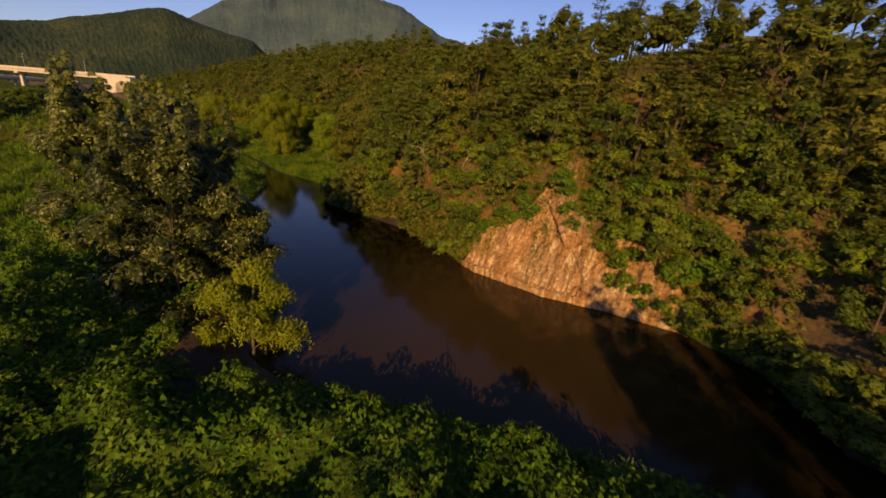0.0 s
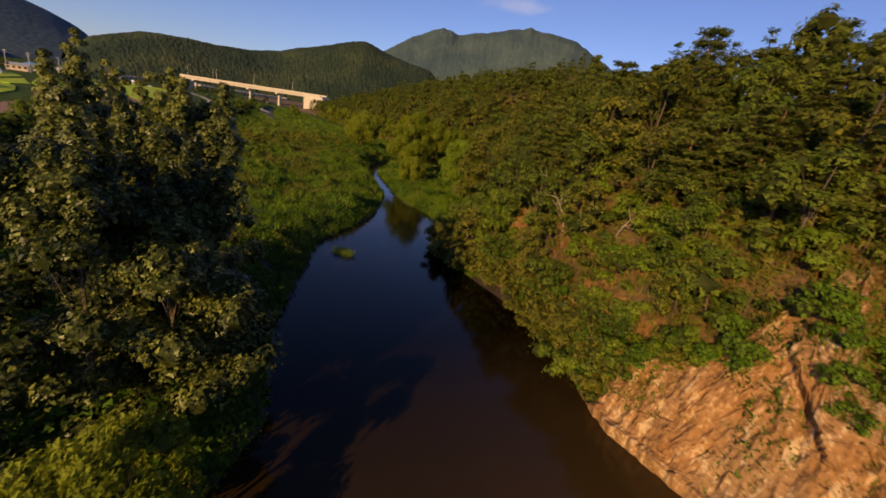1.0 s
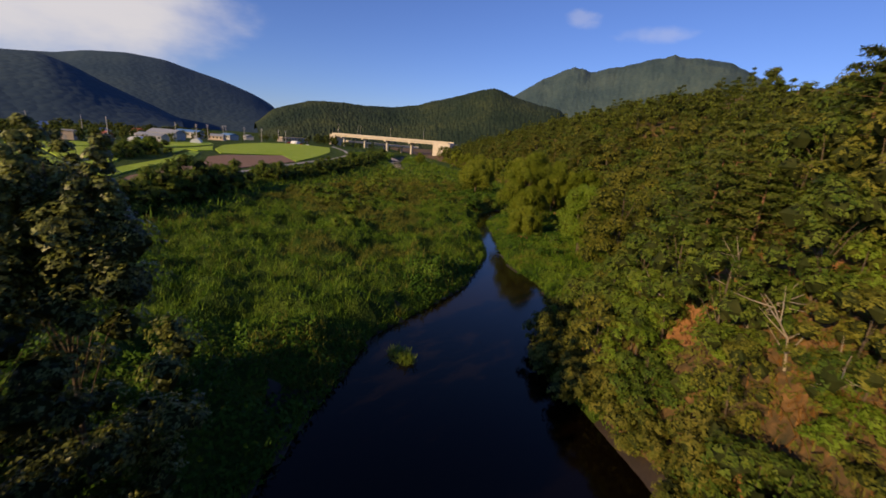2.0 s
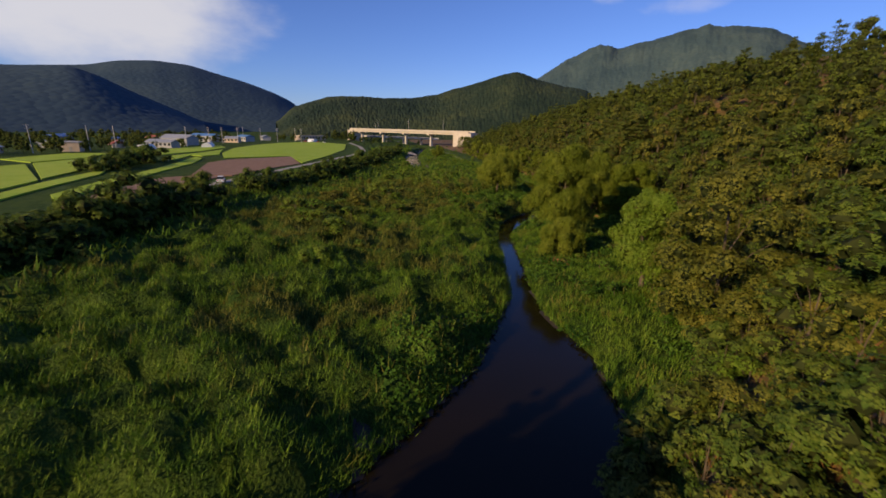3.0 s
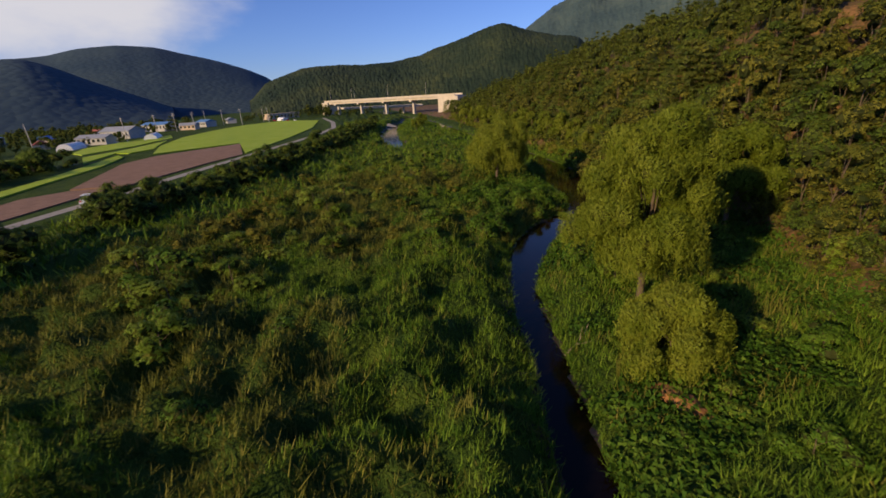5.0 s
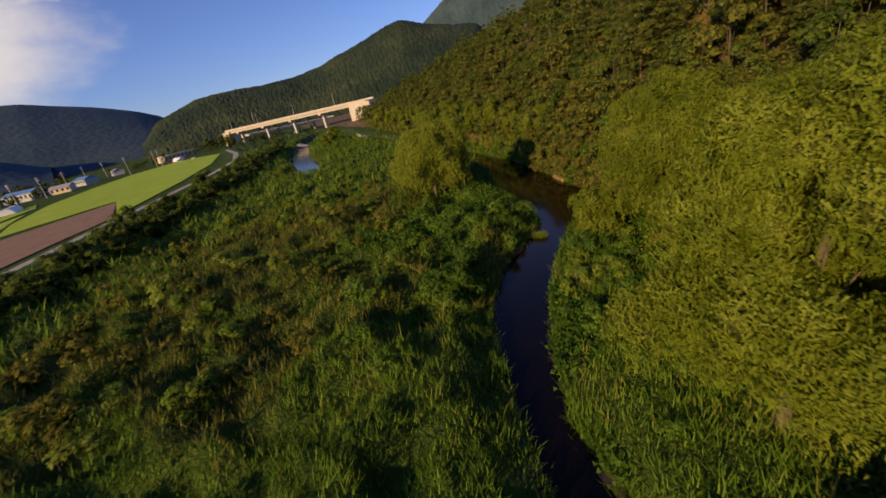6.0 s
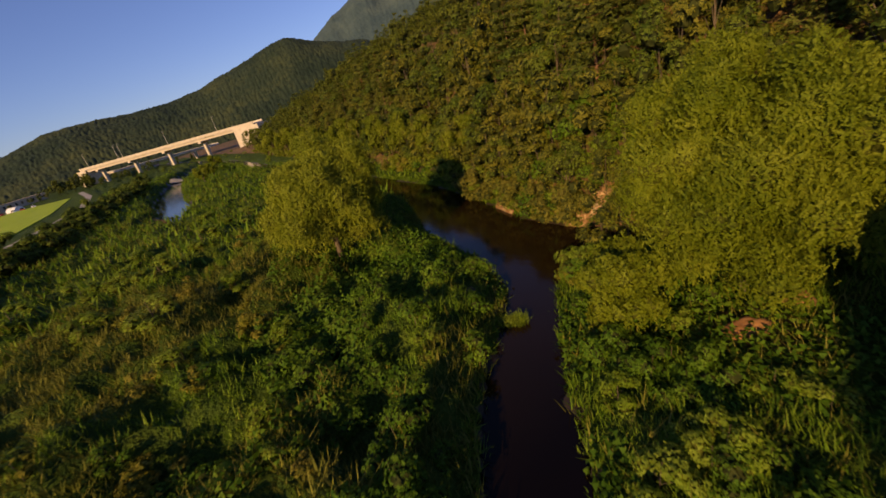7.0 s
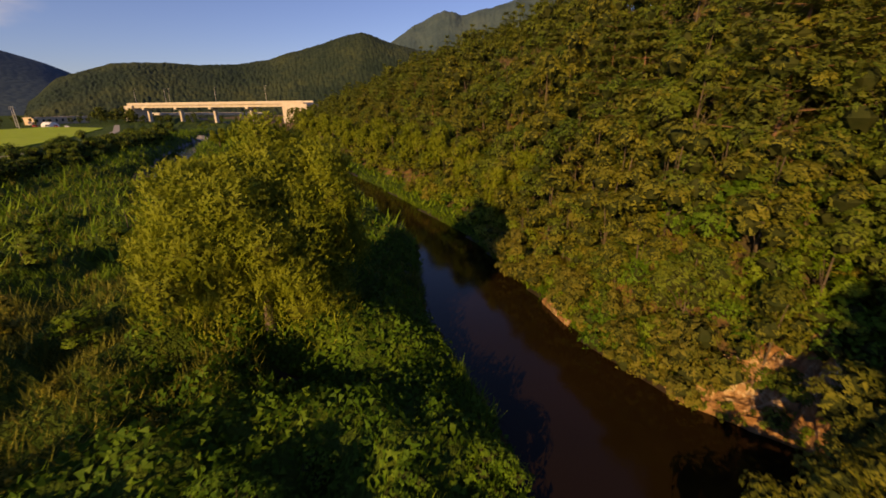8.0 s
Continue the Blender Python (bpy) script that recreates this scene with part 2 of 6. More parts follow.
# white greyed down: the mountain's shade over the village is in the colour
M_WHITE = surface("shaded_white_wall", [(0.3, (0.30, 0.30, 0.31)), (0.7, (0.44, 0.44, 0.45))], 0.6, 0.7, 0.1)
M_TAN = surface("tan_wall", [(0.3, (0.50, 0.38, 0.27)), (0.7, (0.62, 0.50, 0.38))], 0.6, 0.8, 0.1)
M_BLUE = surface("blue_sheet_roof", [(0.3, (0.06, 0.16, 0.38)), (0.7, (0.10, 0.24, 0.50))], 0.5, 0.5, 0.1)
M_GREY = surface("grey_sheet_roof", [(0.3, (0.20, 0.22, 0.25)), (0.7, (0.34, 0.36, 0.40))], 0.5, 0.5, 0.1)
M_RED = surface("red_tile_roof", [(0.3, (0.30, 0.07, 0.05)), (0.7, (0.42, 0.12, 0.08))], 0.6, 0.7, 0.2)
M_FILM = surface("greenhouse_film", [(0.3, (0.66, 0.68, 0.72)), (0.7, (0.82, 0.83, 0.85))], 0.4, 0.35, 0.1)
M_POLE = surface("pole_concrete", [(0.3, (0.34, 0.32, 0.30)), (0.7, (0.5, 0.48, 0.45))], 0.8, 0.85, 0.1)
M_PAINT = surface("white_car_paint", [(0.3, (0.74, 0.75, 0.77)), (0.7, (0.80, 0.81, 0.82))], 0.5, 0.25, 0.0)
M_PAINT_R = surface("red_car_paint", [(0.3, (0.42, 0.03, 0.02)), (0.7, (0.5, 0.05, 0.03))], 0.5, 0.25, 0.0)
M_TYRE = surface("tyre_rubber", [(0.3, (0.015, 0.015, 0.015)), (0.7, (0.03, 0.03, 0.03))], 3, 0.9, 0.1)
M_RIM = surface("wheel_rim", [(0.3, (0.35, 0.35, 0.36)), (0.7, (0.5, 0.5, 0.51))], 3, 0.35, 0.0, metal=0.9)
M_LAMP = surface("lamp_glass", [(0.3, (0.6, 0.6, 0.6)), (0.7, (0.75, 0.75, 0.75))], 3, 0.15, 0.0)


def glass_dark():
    m, n, l, b = material("dark_window_glass")
    b.inputs["Base Color"].default_value = (0.02, 0.025, 0.03, 1)
    b.inputs["Roughness"].default_value = 0.06
    return m


M_GLASS = glass_dark()


def water_material():
    m, n, l, b = material("river_water")
    geo = n.new("ShaderNodeNewGeometry")
    silt, rip = n.new("ShaderNodeTexNoise"), n.new("ShaderNodeTexNoise")
    silt.inputs["Scale"].default_value, silt.inputs["Detail"].default_value = 0.12, 4
    rip.inputs["Scale"].default_value, rip.inputs["Detail"].default_value = 1.6, 3
    for t in (silt, rip):
        l.new(geo.outputs["Position"], t.inputs["Vector"])
    r = ramp_node(n, [(0.35, (0.037, 0.023, 0.0086)), (0.7, (0.048, 0.027, 0.010))])
    l.new(silt.outputs["Fac"], r.inputs["Fac"])
    # the slow pools by the rocks carry more silt than the reach between them; the near end is painted darker as shade
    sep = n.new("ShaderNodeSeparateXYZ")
    murk_and_shade = ramp_node(n, [(0.08, (0.36, 0.35, 0.30)), (0.12, (0.33, 0.32, 0.28)), (0.165, (0.11, 0.11, 0.14)), (0.40, (0.12, 0.12, 0.15)), (0.50, (0.28, 0.34, 0.40)), (0.57, (0.28, 0.34, 0.40)), (0.66, (0.07, 0.07, 0.09)), (0.73, (0.10, 0.10, 0.11)), (0.82, (0.9, 0.9, 0.9)), (0.91, (0.9, 0.9, 0.9)), (0.97, (0.25, 0.25, 0.25))])
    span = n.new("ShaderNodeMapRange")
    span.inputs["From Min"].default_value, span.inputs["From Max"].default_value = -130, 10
    l.new(geo.outputs["Position"], sep.inputs["Vector"]); l.new(sep.outputs["X"], span.inputs["Value"]); l.new(span.outputs["Result"], murk_and_shade.inputs["Fac"])
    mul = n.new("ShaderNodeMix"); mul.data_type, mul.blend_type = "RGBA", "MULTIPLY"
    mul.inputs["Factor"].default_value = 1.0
    l.new(r.outputs["Color"], mul.inputs["A"]); l.new(murk_and_shade.outputs["Color"], mul.inputs["B"])
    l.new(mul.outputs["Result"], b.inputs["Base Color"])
    b.inputs["Roughness"].default_value = 0.09
    b.inputs["IOR"].default_value = 1.25
    bp = n.new("ShaderNodeBump")
    bp.inputs["Strength"].default_value, bp.inputs["Distance"].default_value = 0.10, 0.04
    l.new(rip.outputs["Fac"], bp.inputs["Height"])
    l.new(bp.outputs["Normal"], b.inputs["Normal"])
    return m


M_WATER = water_material()

# ---- numbers of the plan ----
# the water's edge, from the mouth behind the start to the far bridge
LEFT_BANK = [(120, 2), (60, 12), (30, 19), (12, 21.5), (2, 21), (-5, 18), (-10, 16), (-16, 13.4), (-19.5, 13.6), (-21, 16), (-24, 18.5), (-33, 20.5),
             (-43, 25), (-49, 27.5), (-54, 33), (-60, 38.5), (-66, 42), (-72, 45.5), (-80, 47.6), (-87, 49.6), (-92, 50.6), (-97, 52.2),
             (-103, 54.4), (-107, 56.8), (-111, 60.2), (-114, 64.5), (-117, 68.6), (-123, 71.0), (-132, 72.4), (-139, 75.5), (-146, 78.6),
             (-170, 80.5), (-205, 81.5), (-240, 83), (-330, 86), (-440, 80), (-640, 60)]
RIGHT_BANK = [(120, 16), (60, 24), (30, 26), (16, 26.5), (9, 29), (5, 34.5), (0, 36.4), (-5, 35.8), (-10, 34.5), (-17, 34.6), (-26, 38), (-33, 40),
              (-40, 39.2), (-44, 39.4), (-49, 42), (-53, 45.6), (-60, 47.4), (-67, 46.8), (-73, 48), (-82, 50.4), (-90, 52.4), (-95, 53.6),
              (-99, 55.8), (-104, 59.4), (-108, 63), (-111.5, 66.8), (-114.4, 70.4), (-114.8, 73.6), (-112.8, 77.5), (-114, 81), (-119, 79), (-125, 79),
              (-132, 81), (-145, 84), (-172, 86), (-205, 87), (-240, 88), (-330, 92), (-440, 88), (-640, 70)]
TRACK = [(150, -62), (0, -42), (-60, -26), (-104, -12.5), (-118, -8.3), (-141, -2), (-171, 5.5), (-205, 14.5), (-250, 26), (-291, 32), (-348, 30), (-430, 20)]
# the foot of the wooded hill
FOOT = [(120, 17), (60, 25), (30, 27), (16, 27.5), (9.5, 30), (6, 35.5), (0, 37.2), (-10, 35.4), (-17, 35.4), (-26, 38.8), (-40, 40.2), (-46, 42.8), (-52, 48), (-58, 54), (-66, 62), (-78, 69),
        (-89, 74), (-98, 79), (-106, 82.5), (-113, 83), (-119, 80.4), (-125, 80.2), (-132, 82.4), (-145, 86), (-172, 89), (-205, 92), (-240, 94), (-330, 101), (-440, 100), (-640, 85)]
CHANNEL = [(-196, 52), (-212, 56), (-235, 55), (-270, 58), (-313, 66), (-370, 84)]


def vnoise(x, y, seed=0):
    """Smooth lattice noise, 0 to 1, on arrays."""
    xi, yi = np.floor(x).astype(np.int64), np.floor(y).astype(np.int64)
    fx, fy = x - xi, y - yi
    fx, fy = fx * fx * (3 - 2 * fx), fy * fy * (3 - 2 * fy)

    def h(i, j):
        k = (i * 374761393 + j * 668265263 + seed * 974634777) & 0xFFFFFFFF
        k = ((k ^ (k >> 13)) * 1274126177) & 0xFFFFFFFF
        return ((k ^ (k >> 16)) & 0xFFFF) / 65535.0

    a, b, c, d = h(xi, yi), h(xi + 1, yi), h(xi, yi + 1), h(xi + 1, yi + 1)
    return (a * (1 - fx) + b * fx) * (1 - fy) + (c * (1 - fx) + d * fx) * fy


def fbm(x, y, octaves=4, seed=0):
    out, amp, tot = 0, 1.0, 0
    for o in range(octaves):
        out = out + amp * vnoise(x * 2 ** o, y * 2 ** o, seed + o)
        tot += amp
        amp *= 0.5
    return out / tot


def line_distance(x, y, line):
    """Distance to a polyline, and the side (+1 to the right of its direction)."""
    best, side = np.full(x.shape, 1e9), np.ones(x.shape)
    for (ax, ay), (bx, by) in zip(line[:-1], line[1:]):
        dx, dy = bx - ax, by - ay
        t = np.clip(((x - ax) * dx + (y - ay) * dy) / (dx * dx + dy * dy), 0, 1)
        ex, ey = x - (ax + t * dx), y - (ay + t * dy)
        d = np.hypot(ex, ey)
        near = d < best
        side = np.where(near, np.where(dx * ey - dy * ex < 0, 1.0, -1.0), side)
        best = np.where(near, d, best)
    return best, side


def in_polygon(x, y, poly):
    inside = np.zeros(x.shape, bool)
    for (ax, ay), (bx, by) in zip(poly, poly[1:] + poly[:1]):
        if ay == by:
            continue
        cross = ((ay > y) != (by > y)) & (x < (bx - ax) * (y - ay) / (by - ay) + ax)
        inside ^= cross
    return inside


def smooth(t):
    t = np.clip(t, 0, 1)
    return t * t * (3 - 2 * t)


def hill_side(x, y):
    """How far up from the hill's foot a place lies; negative on the flat."""
    d, side = line_distance(np.asarray(x, float), np.asarray(y, float), FOOT)
    return d * side


def clay(x, y):
    """Bare clay showing between the bushes of the steep slope."""
    e = hill_side(x, y)
    return (x > -50) & (x < -19) & (e > 0.8) & (e < 13) & (fbm(x * 0.24, y * 0.24, 3, 95) > 0.675)


def mounds(x, y):
    """Lumps of the plant cover in the meadow."""
    a = np.abs(fbm(x * 0.22 + 3, y * 0.22, 3, 40) - 0.5) * 2
    return 2.3 * (1 - a) ** 2 + 1.1 * fbm(x * 0.45, y * 0.45, 2, 44) + 0.8 * (1 - np.abs(fbm(x * 0.65, y * 0.65, 2, 46) - 0.5) * 2) ** 3 - 1.4


def ground(x, y):
    """Height of the ground; also which zone: 0 water, 1 meadow side, 2 hill side; and the distance from the water's edge."""
    x, y = np.asarray(x, float), np.asarray(y, float)
    wob = 0.9 * (fbm(x * 0.35, y * 0.35, 3, 5) - 0.5)
    dl, _ = line_distance(x, y, LEFT_BANK)
    dr, _ = line_distance(x, y, RIGHT_BANK)
    wet = in_polygon(x, y, LEFT_BANK + RIGHT_BANK[::-1])
    edge = np.minimum(dl, dr)
    zone = np.where(wet, 0, np.where(dl < dr, 1, 2))
    # meadow side
    dt, side = line_distance(x, y, TRACK)
    s = dt * side                                   # positive towards the river
    low = 0.15 + 0.45 * smooth(dl / 2.5) + 0.7 * smooth(dl / 30) + 0.5 * (fbm(x * 0.16, y * 0.16, 3, 11) - 0.5)
    low = low + mounds(x, y) * smooth(dl / 3.0)
    bank = 2.9 * smooth((12 - s) / 9.0)
    left = np.maximum(low, bank)
    left = np.where(s < 2.6, 2.9, left)
    left = np.where(s < -2.6, 2.9 - 0.5 * smooth((-s - 2.6) / 3), left)
    dc, _ = line_distance(x, y, CHANNEL)
    left = np.where(s > 3, left - (left + 0.5) * smooth((6.0 - dc - wob) / 3.0), left)
    # hill side
    steep = np.interp(-x, [-60, -12, -4, 26, 45, 60, 100, 118, 140, 400], [0.8, 0.8, 1.15, 1.15, 0.95, 0.7, 0.65, 0.9, 0.75, 0.6])
    k1, k2 = np.interp(-x, [30, 48, 75, 95, 150, 220], [0.57, 0.70, 0.82, 0.95, 0.82, 0.72]), np.interp(-x, [0, 30, 50, 75, 100, 125], [0.22, 0.10, 0.12, 0.16, 0.20, 0.32])
    big = np.interp(-x, [-120, -30, 210, 340, 410, 700], [0.9, 1.0, 1.0, 0.55, 0.10, 0.05])
    e = hill_side(x, y) + 1.2 * wob * smooth(dr / 4)
    up = steep * np.clip(e, 0, 8) + k1 * np.clip(e - 8, 0, 18) + k2 * np.clip(e - 26, 0, 50) + 0.15 * np.clip(e - 76, 0, 60) - 0.15 * np.clip(e - 160, 0, 200)
    gully = 1 + 0.22 * (fbm(x * 0.03, y * 0.03, 3, 21) - 0.5)
    right = 0.15 + 0.6 * smooth(dr / 2.5) + 0.4 * smooth(dr / 10) + big * up * gully + 0.8 * wob * smooth(e / 4)
    z = np.where(zone == 1, left, right)
    z = np.where(wet, -0.2 - 1.0 * smooth(edge / 3), z)
    far = smooth((np.hypot(x + 60, y - 35) - 520) / 300)
    z = z * (1 - far) + 1.8 * far
    return z, zone, edge


def mesh_from(name, verts, faces, mats, smooth_faces=False, index=None):
    """A mesh out of arrays: verts (n,3), faces (m,k) of one size, or a list of such arrays."""
    faces = faces if isinstance(faces, list) else [faces]
    me = bpy.data.meshes.new(name)
    loops = np.concatenate([f.ravel() for f in faces]).astype(np.int32)
    sizes = np.concatenate([np.full(len(f), f.shape[1]) for f in faces]).astype(np.int32)
    me.vertices.add(len(verts))
    me.vertices.foreach_set("co", np.asarray(verts, np.float32).ravel())
    me.loops.add(len(loops))
    me.loops.foreach_set("vertex_index", loops)
    me.polygons.add(len(sizes))
    me.polygons.foreach_set("loop_start", np.concatenate([[0], np.cumsum(sizes)[:-1]]).astype(np.int32))
    me.polygons.foreach_set("use_smooth", np.full(len(sizes), smooth_faces))
    for m in mats if isinstance(mats, (list, tuple)) else [mats]:
        me.materials.append(m)
    if index is not None:
        me.polygons.foreach_set("material_index", np.asarray(index, np.int32))
    me.update(calc_edges=True)
    me.validate()
    return me


def grid_faces(nu, nv):
    i = np.arange((nu - 1) * (nv - 1))
    a = (i // (nv - 1)) * nv + i % (nv - 1)
    return np.stack([a, a + 1, a + nv + 1, a + nv], 1)


def steps(points):
    """Grid lines: (from, to, step) stretches joined."""
    out = [points[0][0]]
    for a, b, st in points:
        out += list(np.linspace(a, b, max(1, round(abs(b - a) / st)) + 1)[1:])
    return np.array(out)


# ---- ground, water, far mountains ----
gx = steps([(-5000, -1200, 600), (-1200, -460, 60), (-460, -230, 6), (-230, -165, 2.5), (-165, 28, 1.0), (28, 80, 4), (80, 400, 40), (400, 5000, 700)])
gy = steps([(-5000, -800, 600), (-800, -180, 40), (-180, -40, 7), (-40, -4, 2.5), (-4, 100, 1.0), (100, 190, 4), (190, 500, 40), (500, 5000, 600)])
GX, GY = np.meshgrid(gx, gy, indexing="ij")
GZ, GZONE, GEDGE = ground(GX, GY)


def ground_index():
    """Which earth shows where: leaf litter on the hill, mud at the water's edge, grass elsewhere."""
    cx, cy = (GX[:-1, :-1] + GX[1:, 1:]) / 2, (GY[:-1, :-1] + GY[1:, 1:]) / 2
    z, zone, edge = ground(cx, cy)
    wob = fbm(cx * 0.3, cy * 0.3, 3, 90)
    hill = (zone == 2) & (z > 0.9) & (hill_side(cx, cy) > 2 * wob - 0.6)
    left = line_distance(cx, cy, LEFT_BANK)[0] < line_distance(cx, cy, RIGHT_BANK)[0]
    mud = (z < np.where(left, 0.22, 0.10)) | ((zone == 1) & (np.hypot(cx + 18.5, cy - 12.3) < 3.4)) | ((zone == 2) & (np.hypot(cx + 103.7, cy - 70.5) < 2.0))
    return np.where(mud, 2, np.where(clay(cx, cy), 3, np.where(hill, 1, 0))).ravel()


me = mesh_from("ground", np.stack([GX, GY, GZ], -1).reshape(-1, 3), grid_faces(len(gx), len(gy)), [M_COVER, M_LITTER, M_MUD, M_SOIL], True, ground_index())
tagged(new("ground", me), "dark green valley floor and wooded slope beside a river", "ground", kind="structure")

wx = np.array([-900, 200.0]); wy = np.array([-10, 140.0])
WX, WY = np.meshgrid(wx, wy, indexing="ij")
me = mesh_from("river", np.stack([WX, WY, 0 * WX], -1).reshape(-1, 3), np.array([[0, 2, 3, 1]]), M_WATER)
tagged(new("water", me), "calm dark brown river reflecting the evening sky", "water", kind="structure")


def mountain_material(name, dark, mid, light, size, rough=0.9):
    m, n, l, b = material(name)
    geo = n.new("ShaderNodeNewGeometry")
    v, big = n.new("ShaderNodeTexVoronoi"), n.new("ShaderNodeTexNoise")
    v.inputs["Scale"].default_value = 1 / size
    big.inputs["Scale"].default_value, big.inputs["Detail"].default_value = 0.06 / size, 8
    for t in (v, big):
        l.new(geo.outputs["Position"], t.inputs["Vector"])
    mx = n.new("ShaderNodeMath"); mx.operation = "MULTIPLY_ADD"; mx.inputs[1].default_value = 0.25
    l.new(v.outputs["Color"], mx.inputs[0]); l.new(big.outputs["Fac"], mx.inputs[2])
    r = ramp_node(n, [(0.35, dark), (0.6, mid), (0.85, light)])
    l.new(mx.outputs[0], r.inputs["Fac"]); l.new(r.outputs["Color"], b.inputs["Base Color"])
    b.inputs["Roughness"].default_value = 0.95
    b.inputs["Specular IOR Level"].default_value = 0.1
    bp = n.new("ShaderNodeBump"); bp.invert = True
    bp.inputs["Strength"].default_value, bp.inputs["Distance"].default_value = rough, size * 0.5
    l.new(v.outputs["Distance"], bp.inputs["Height"]); l.new(bp.outputs["Normal"], b.inputs["Normal"])
    return m


# wooded hill darkened as shade; both mountain colours carry painted blue haze
M_MID = mountain_material("wooded_hill_shade", (0.012, 0.025, 0.018), (0.026, 0.042, 0.026), (0.056, 0.070, 0.032), 6, 0.25)
M_FARM = mountain_material("haze_tinted_mountain", (0.034, 0.062, 0.074), (0.055, 0.088, 0.092), (0.078, 0.112, 0.104), 11, 0.3)
M_LEFTM = mountain_material("shade_haze_mountain", (0.030, 0.056, 0.082), (0.040, 0.068, 0.092), (0.052, 0.082, 0.098), 12, 0.2)
ORIGIN = (-60.0, 35.0, 16.0)


def mountain(name, label, r_foot, r_top, profile, mat, seed, tree=7.0, n_az=420, n_r=46, relief=1.0, spurs=26):
    """A wooded ridge seen from the valley: its crest rises to the given angles (bearing, height in degrees), with spurs and tree tops."""
    az = np.linspace(profile[0][0], profile[-1][0], n_az)
    el = np.interp(az, [p[0] for p in profile], [p[1] for p in profile])
    k = np.hanning(15); k /= k.sum()
    el = np.convolve(np.pad(el, 7, mode="edge"), k, mode="valid")
    u = np.concatenate([np.linspace(0, 1, n_r), [1.12, 1.3]])
    A, U = np.meshgrid(np.radians(az), u, indexing="ij")
    spur = (fbm(A * spurs, U * 1.2, 4 if spurs > 20 else 3, seed) - 0.5) * relief
    R = r_foot + (r_top - r_foot) * U * (1 + 0.16 * spur * (1 - U * 0.8))
    top = np.tan(np.radians(el))[:, None] * r_top + ORIGIN[2]
    rise = np.where(U <= 1, np.sin(np.clip(U, 0, 1) * np.pi / 2) ** 1.25, 1 - 1.6 * (U - 1))
    X, Y = ORIGIN[0] + R * np.cos(A), ORIGIN[1] + R * np.sin(A)
    Z = -4 + top * rise * (1 + 0.30 * spur * np.sin(np.clip(U, 0, 1) * np.pi))
    Z += tree * (vnoise(X / tree, Y / tree, seed + 7) + 0.6 * vnoise(X / tree * 2.1, Y / tree * 2.1, seed + 8) - 0.8) * np.clip(U * 8, 0, 1)
    me = mesh_from(name, np.stack([X, Y, Z], -1).reshape(-1, 3), grid_faces(n_az, len(u)), mat, True)
    return tagged(new(name, me), label, "mountain", kind="structure")


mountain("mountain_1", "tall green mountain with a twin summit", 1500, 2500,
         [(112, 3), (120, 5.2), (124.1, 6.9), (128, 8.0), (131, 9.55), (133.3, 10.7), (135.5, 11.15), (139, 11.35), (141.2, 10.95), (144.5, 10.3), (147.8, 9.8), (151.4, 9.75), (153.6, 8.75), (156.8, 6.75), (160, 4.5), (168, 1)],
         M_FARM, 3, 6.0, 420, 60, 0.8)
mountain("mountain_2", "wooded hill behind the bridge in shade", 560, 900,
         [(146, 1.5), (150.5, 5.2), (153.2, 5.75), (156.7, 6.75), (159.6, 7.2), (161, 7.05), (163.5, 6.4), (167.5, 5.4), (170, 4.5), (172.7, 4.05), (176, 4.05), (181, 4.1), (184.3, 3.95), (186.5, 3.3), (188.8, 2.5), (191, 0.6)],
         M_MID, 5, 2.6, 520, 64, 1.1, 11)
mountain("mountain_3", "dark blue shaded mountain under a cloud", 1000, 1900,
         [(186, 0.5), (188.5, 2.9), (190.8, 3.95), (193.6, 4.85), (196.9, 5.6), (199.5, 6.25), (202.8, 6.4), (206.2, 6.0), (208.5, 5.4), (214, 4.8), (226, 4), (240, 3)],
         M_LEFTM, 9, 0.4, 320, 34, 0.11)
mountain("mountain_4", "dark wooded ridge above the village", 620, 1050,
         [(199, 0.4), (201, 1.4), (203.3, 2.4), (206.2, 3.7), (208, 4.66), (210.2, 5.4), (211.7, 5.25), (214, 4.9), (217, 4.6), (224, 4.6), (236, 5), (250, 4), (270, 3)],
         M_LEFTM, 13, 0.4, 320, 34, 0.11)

# ---- plants ----


def part(name, data, mat, parent, label=""):
    """One mesh object under a thing or a part. data: a bmesh or a mesh."""
    if isinstance(data, bmesh.types.BMesh):
        me = bpy.data.meshes.new(name)
        data.to_mesh(me)
        data.free()
        me.materials.append(mat)
        data = me
    ob = new(name, data)
    ob.parent = parent
    return tagged(ob, label)


def thing(name, m, label, category, group=""):
    ob = new(name)
    ob.matrix_basis = m
    return tagged(ob, label, category, group)


def unit(v):
    return v / np.maximum(np.linalg.norm(v, axis=-1, keepdims=True), 1e-9)


def leaves(rng, centre, normal, length, width, droop=0.0):
    """Leaf blades as pointed faces, one face each."""
    n = len(centre)
    normal = unit(normal)
    t = unit(np.cross(normal, rng.normal(size=(n, 3))))
    t[:, 2] -= droop
    t = unit(t)
    s = unit(np.cross(normal, t))
    L, W = (length * rng.uniform(0.65, 1.35, (n, 1))), (width * rng.uniform(0.7, 1.3, (n, 1)))
    base, tip = centre - t * L * 0.45, centre + t * L * 0.55 - normal * L * 0.12
    v = np.stack([base + s * W * 0.5, tip, base - s * W * 0.5], 1)
    return v.reshape(-1, 3), np.arange(n * 3).reshape(-1, 3)


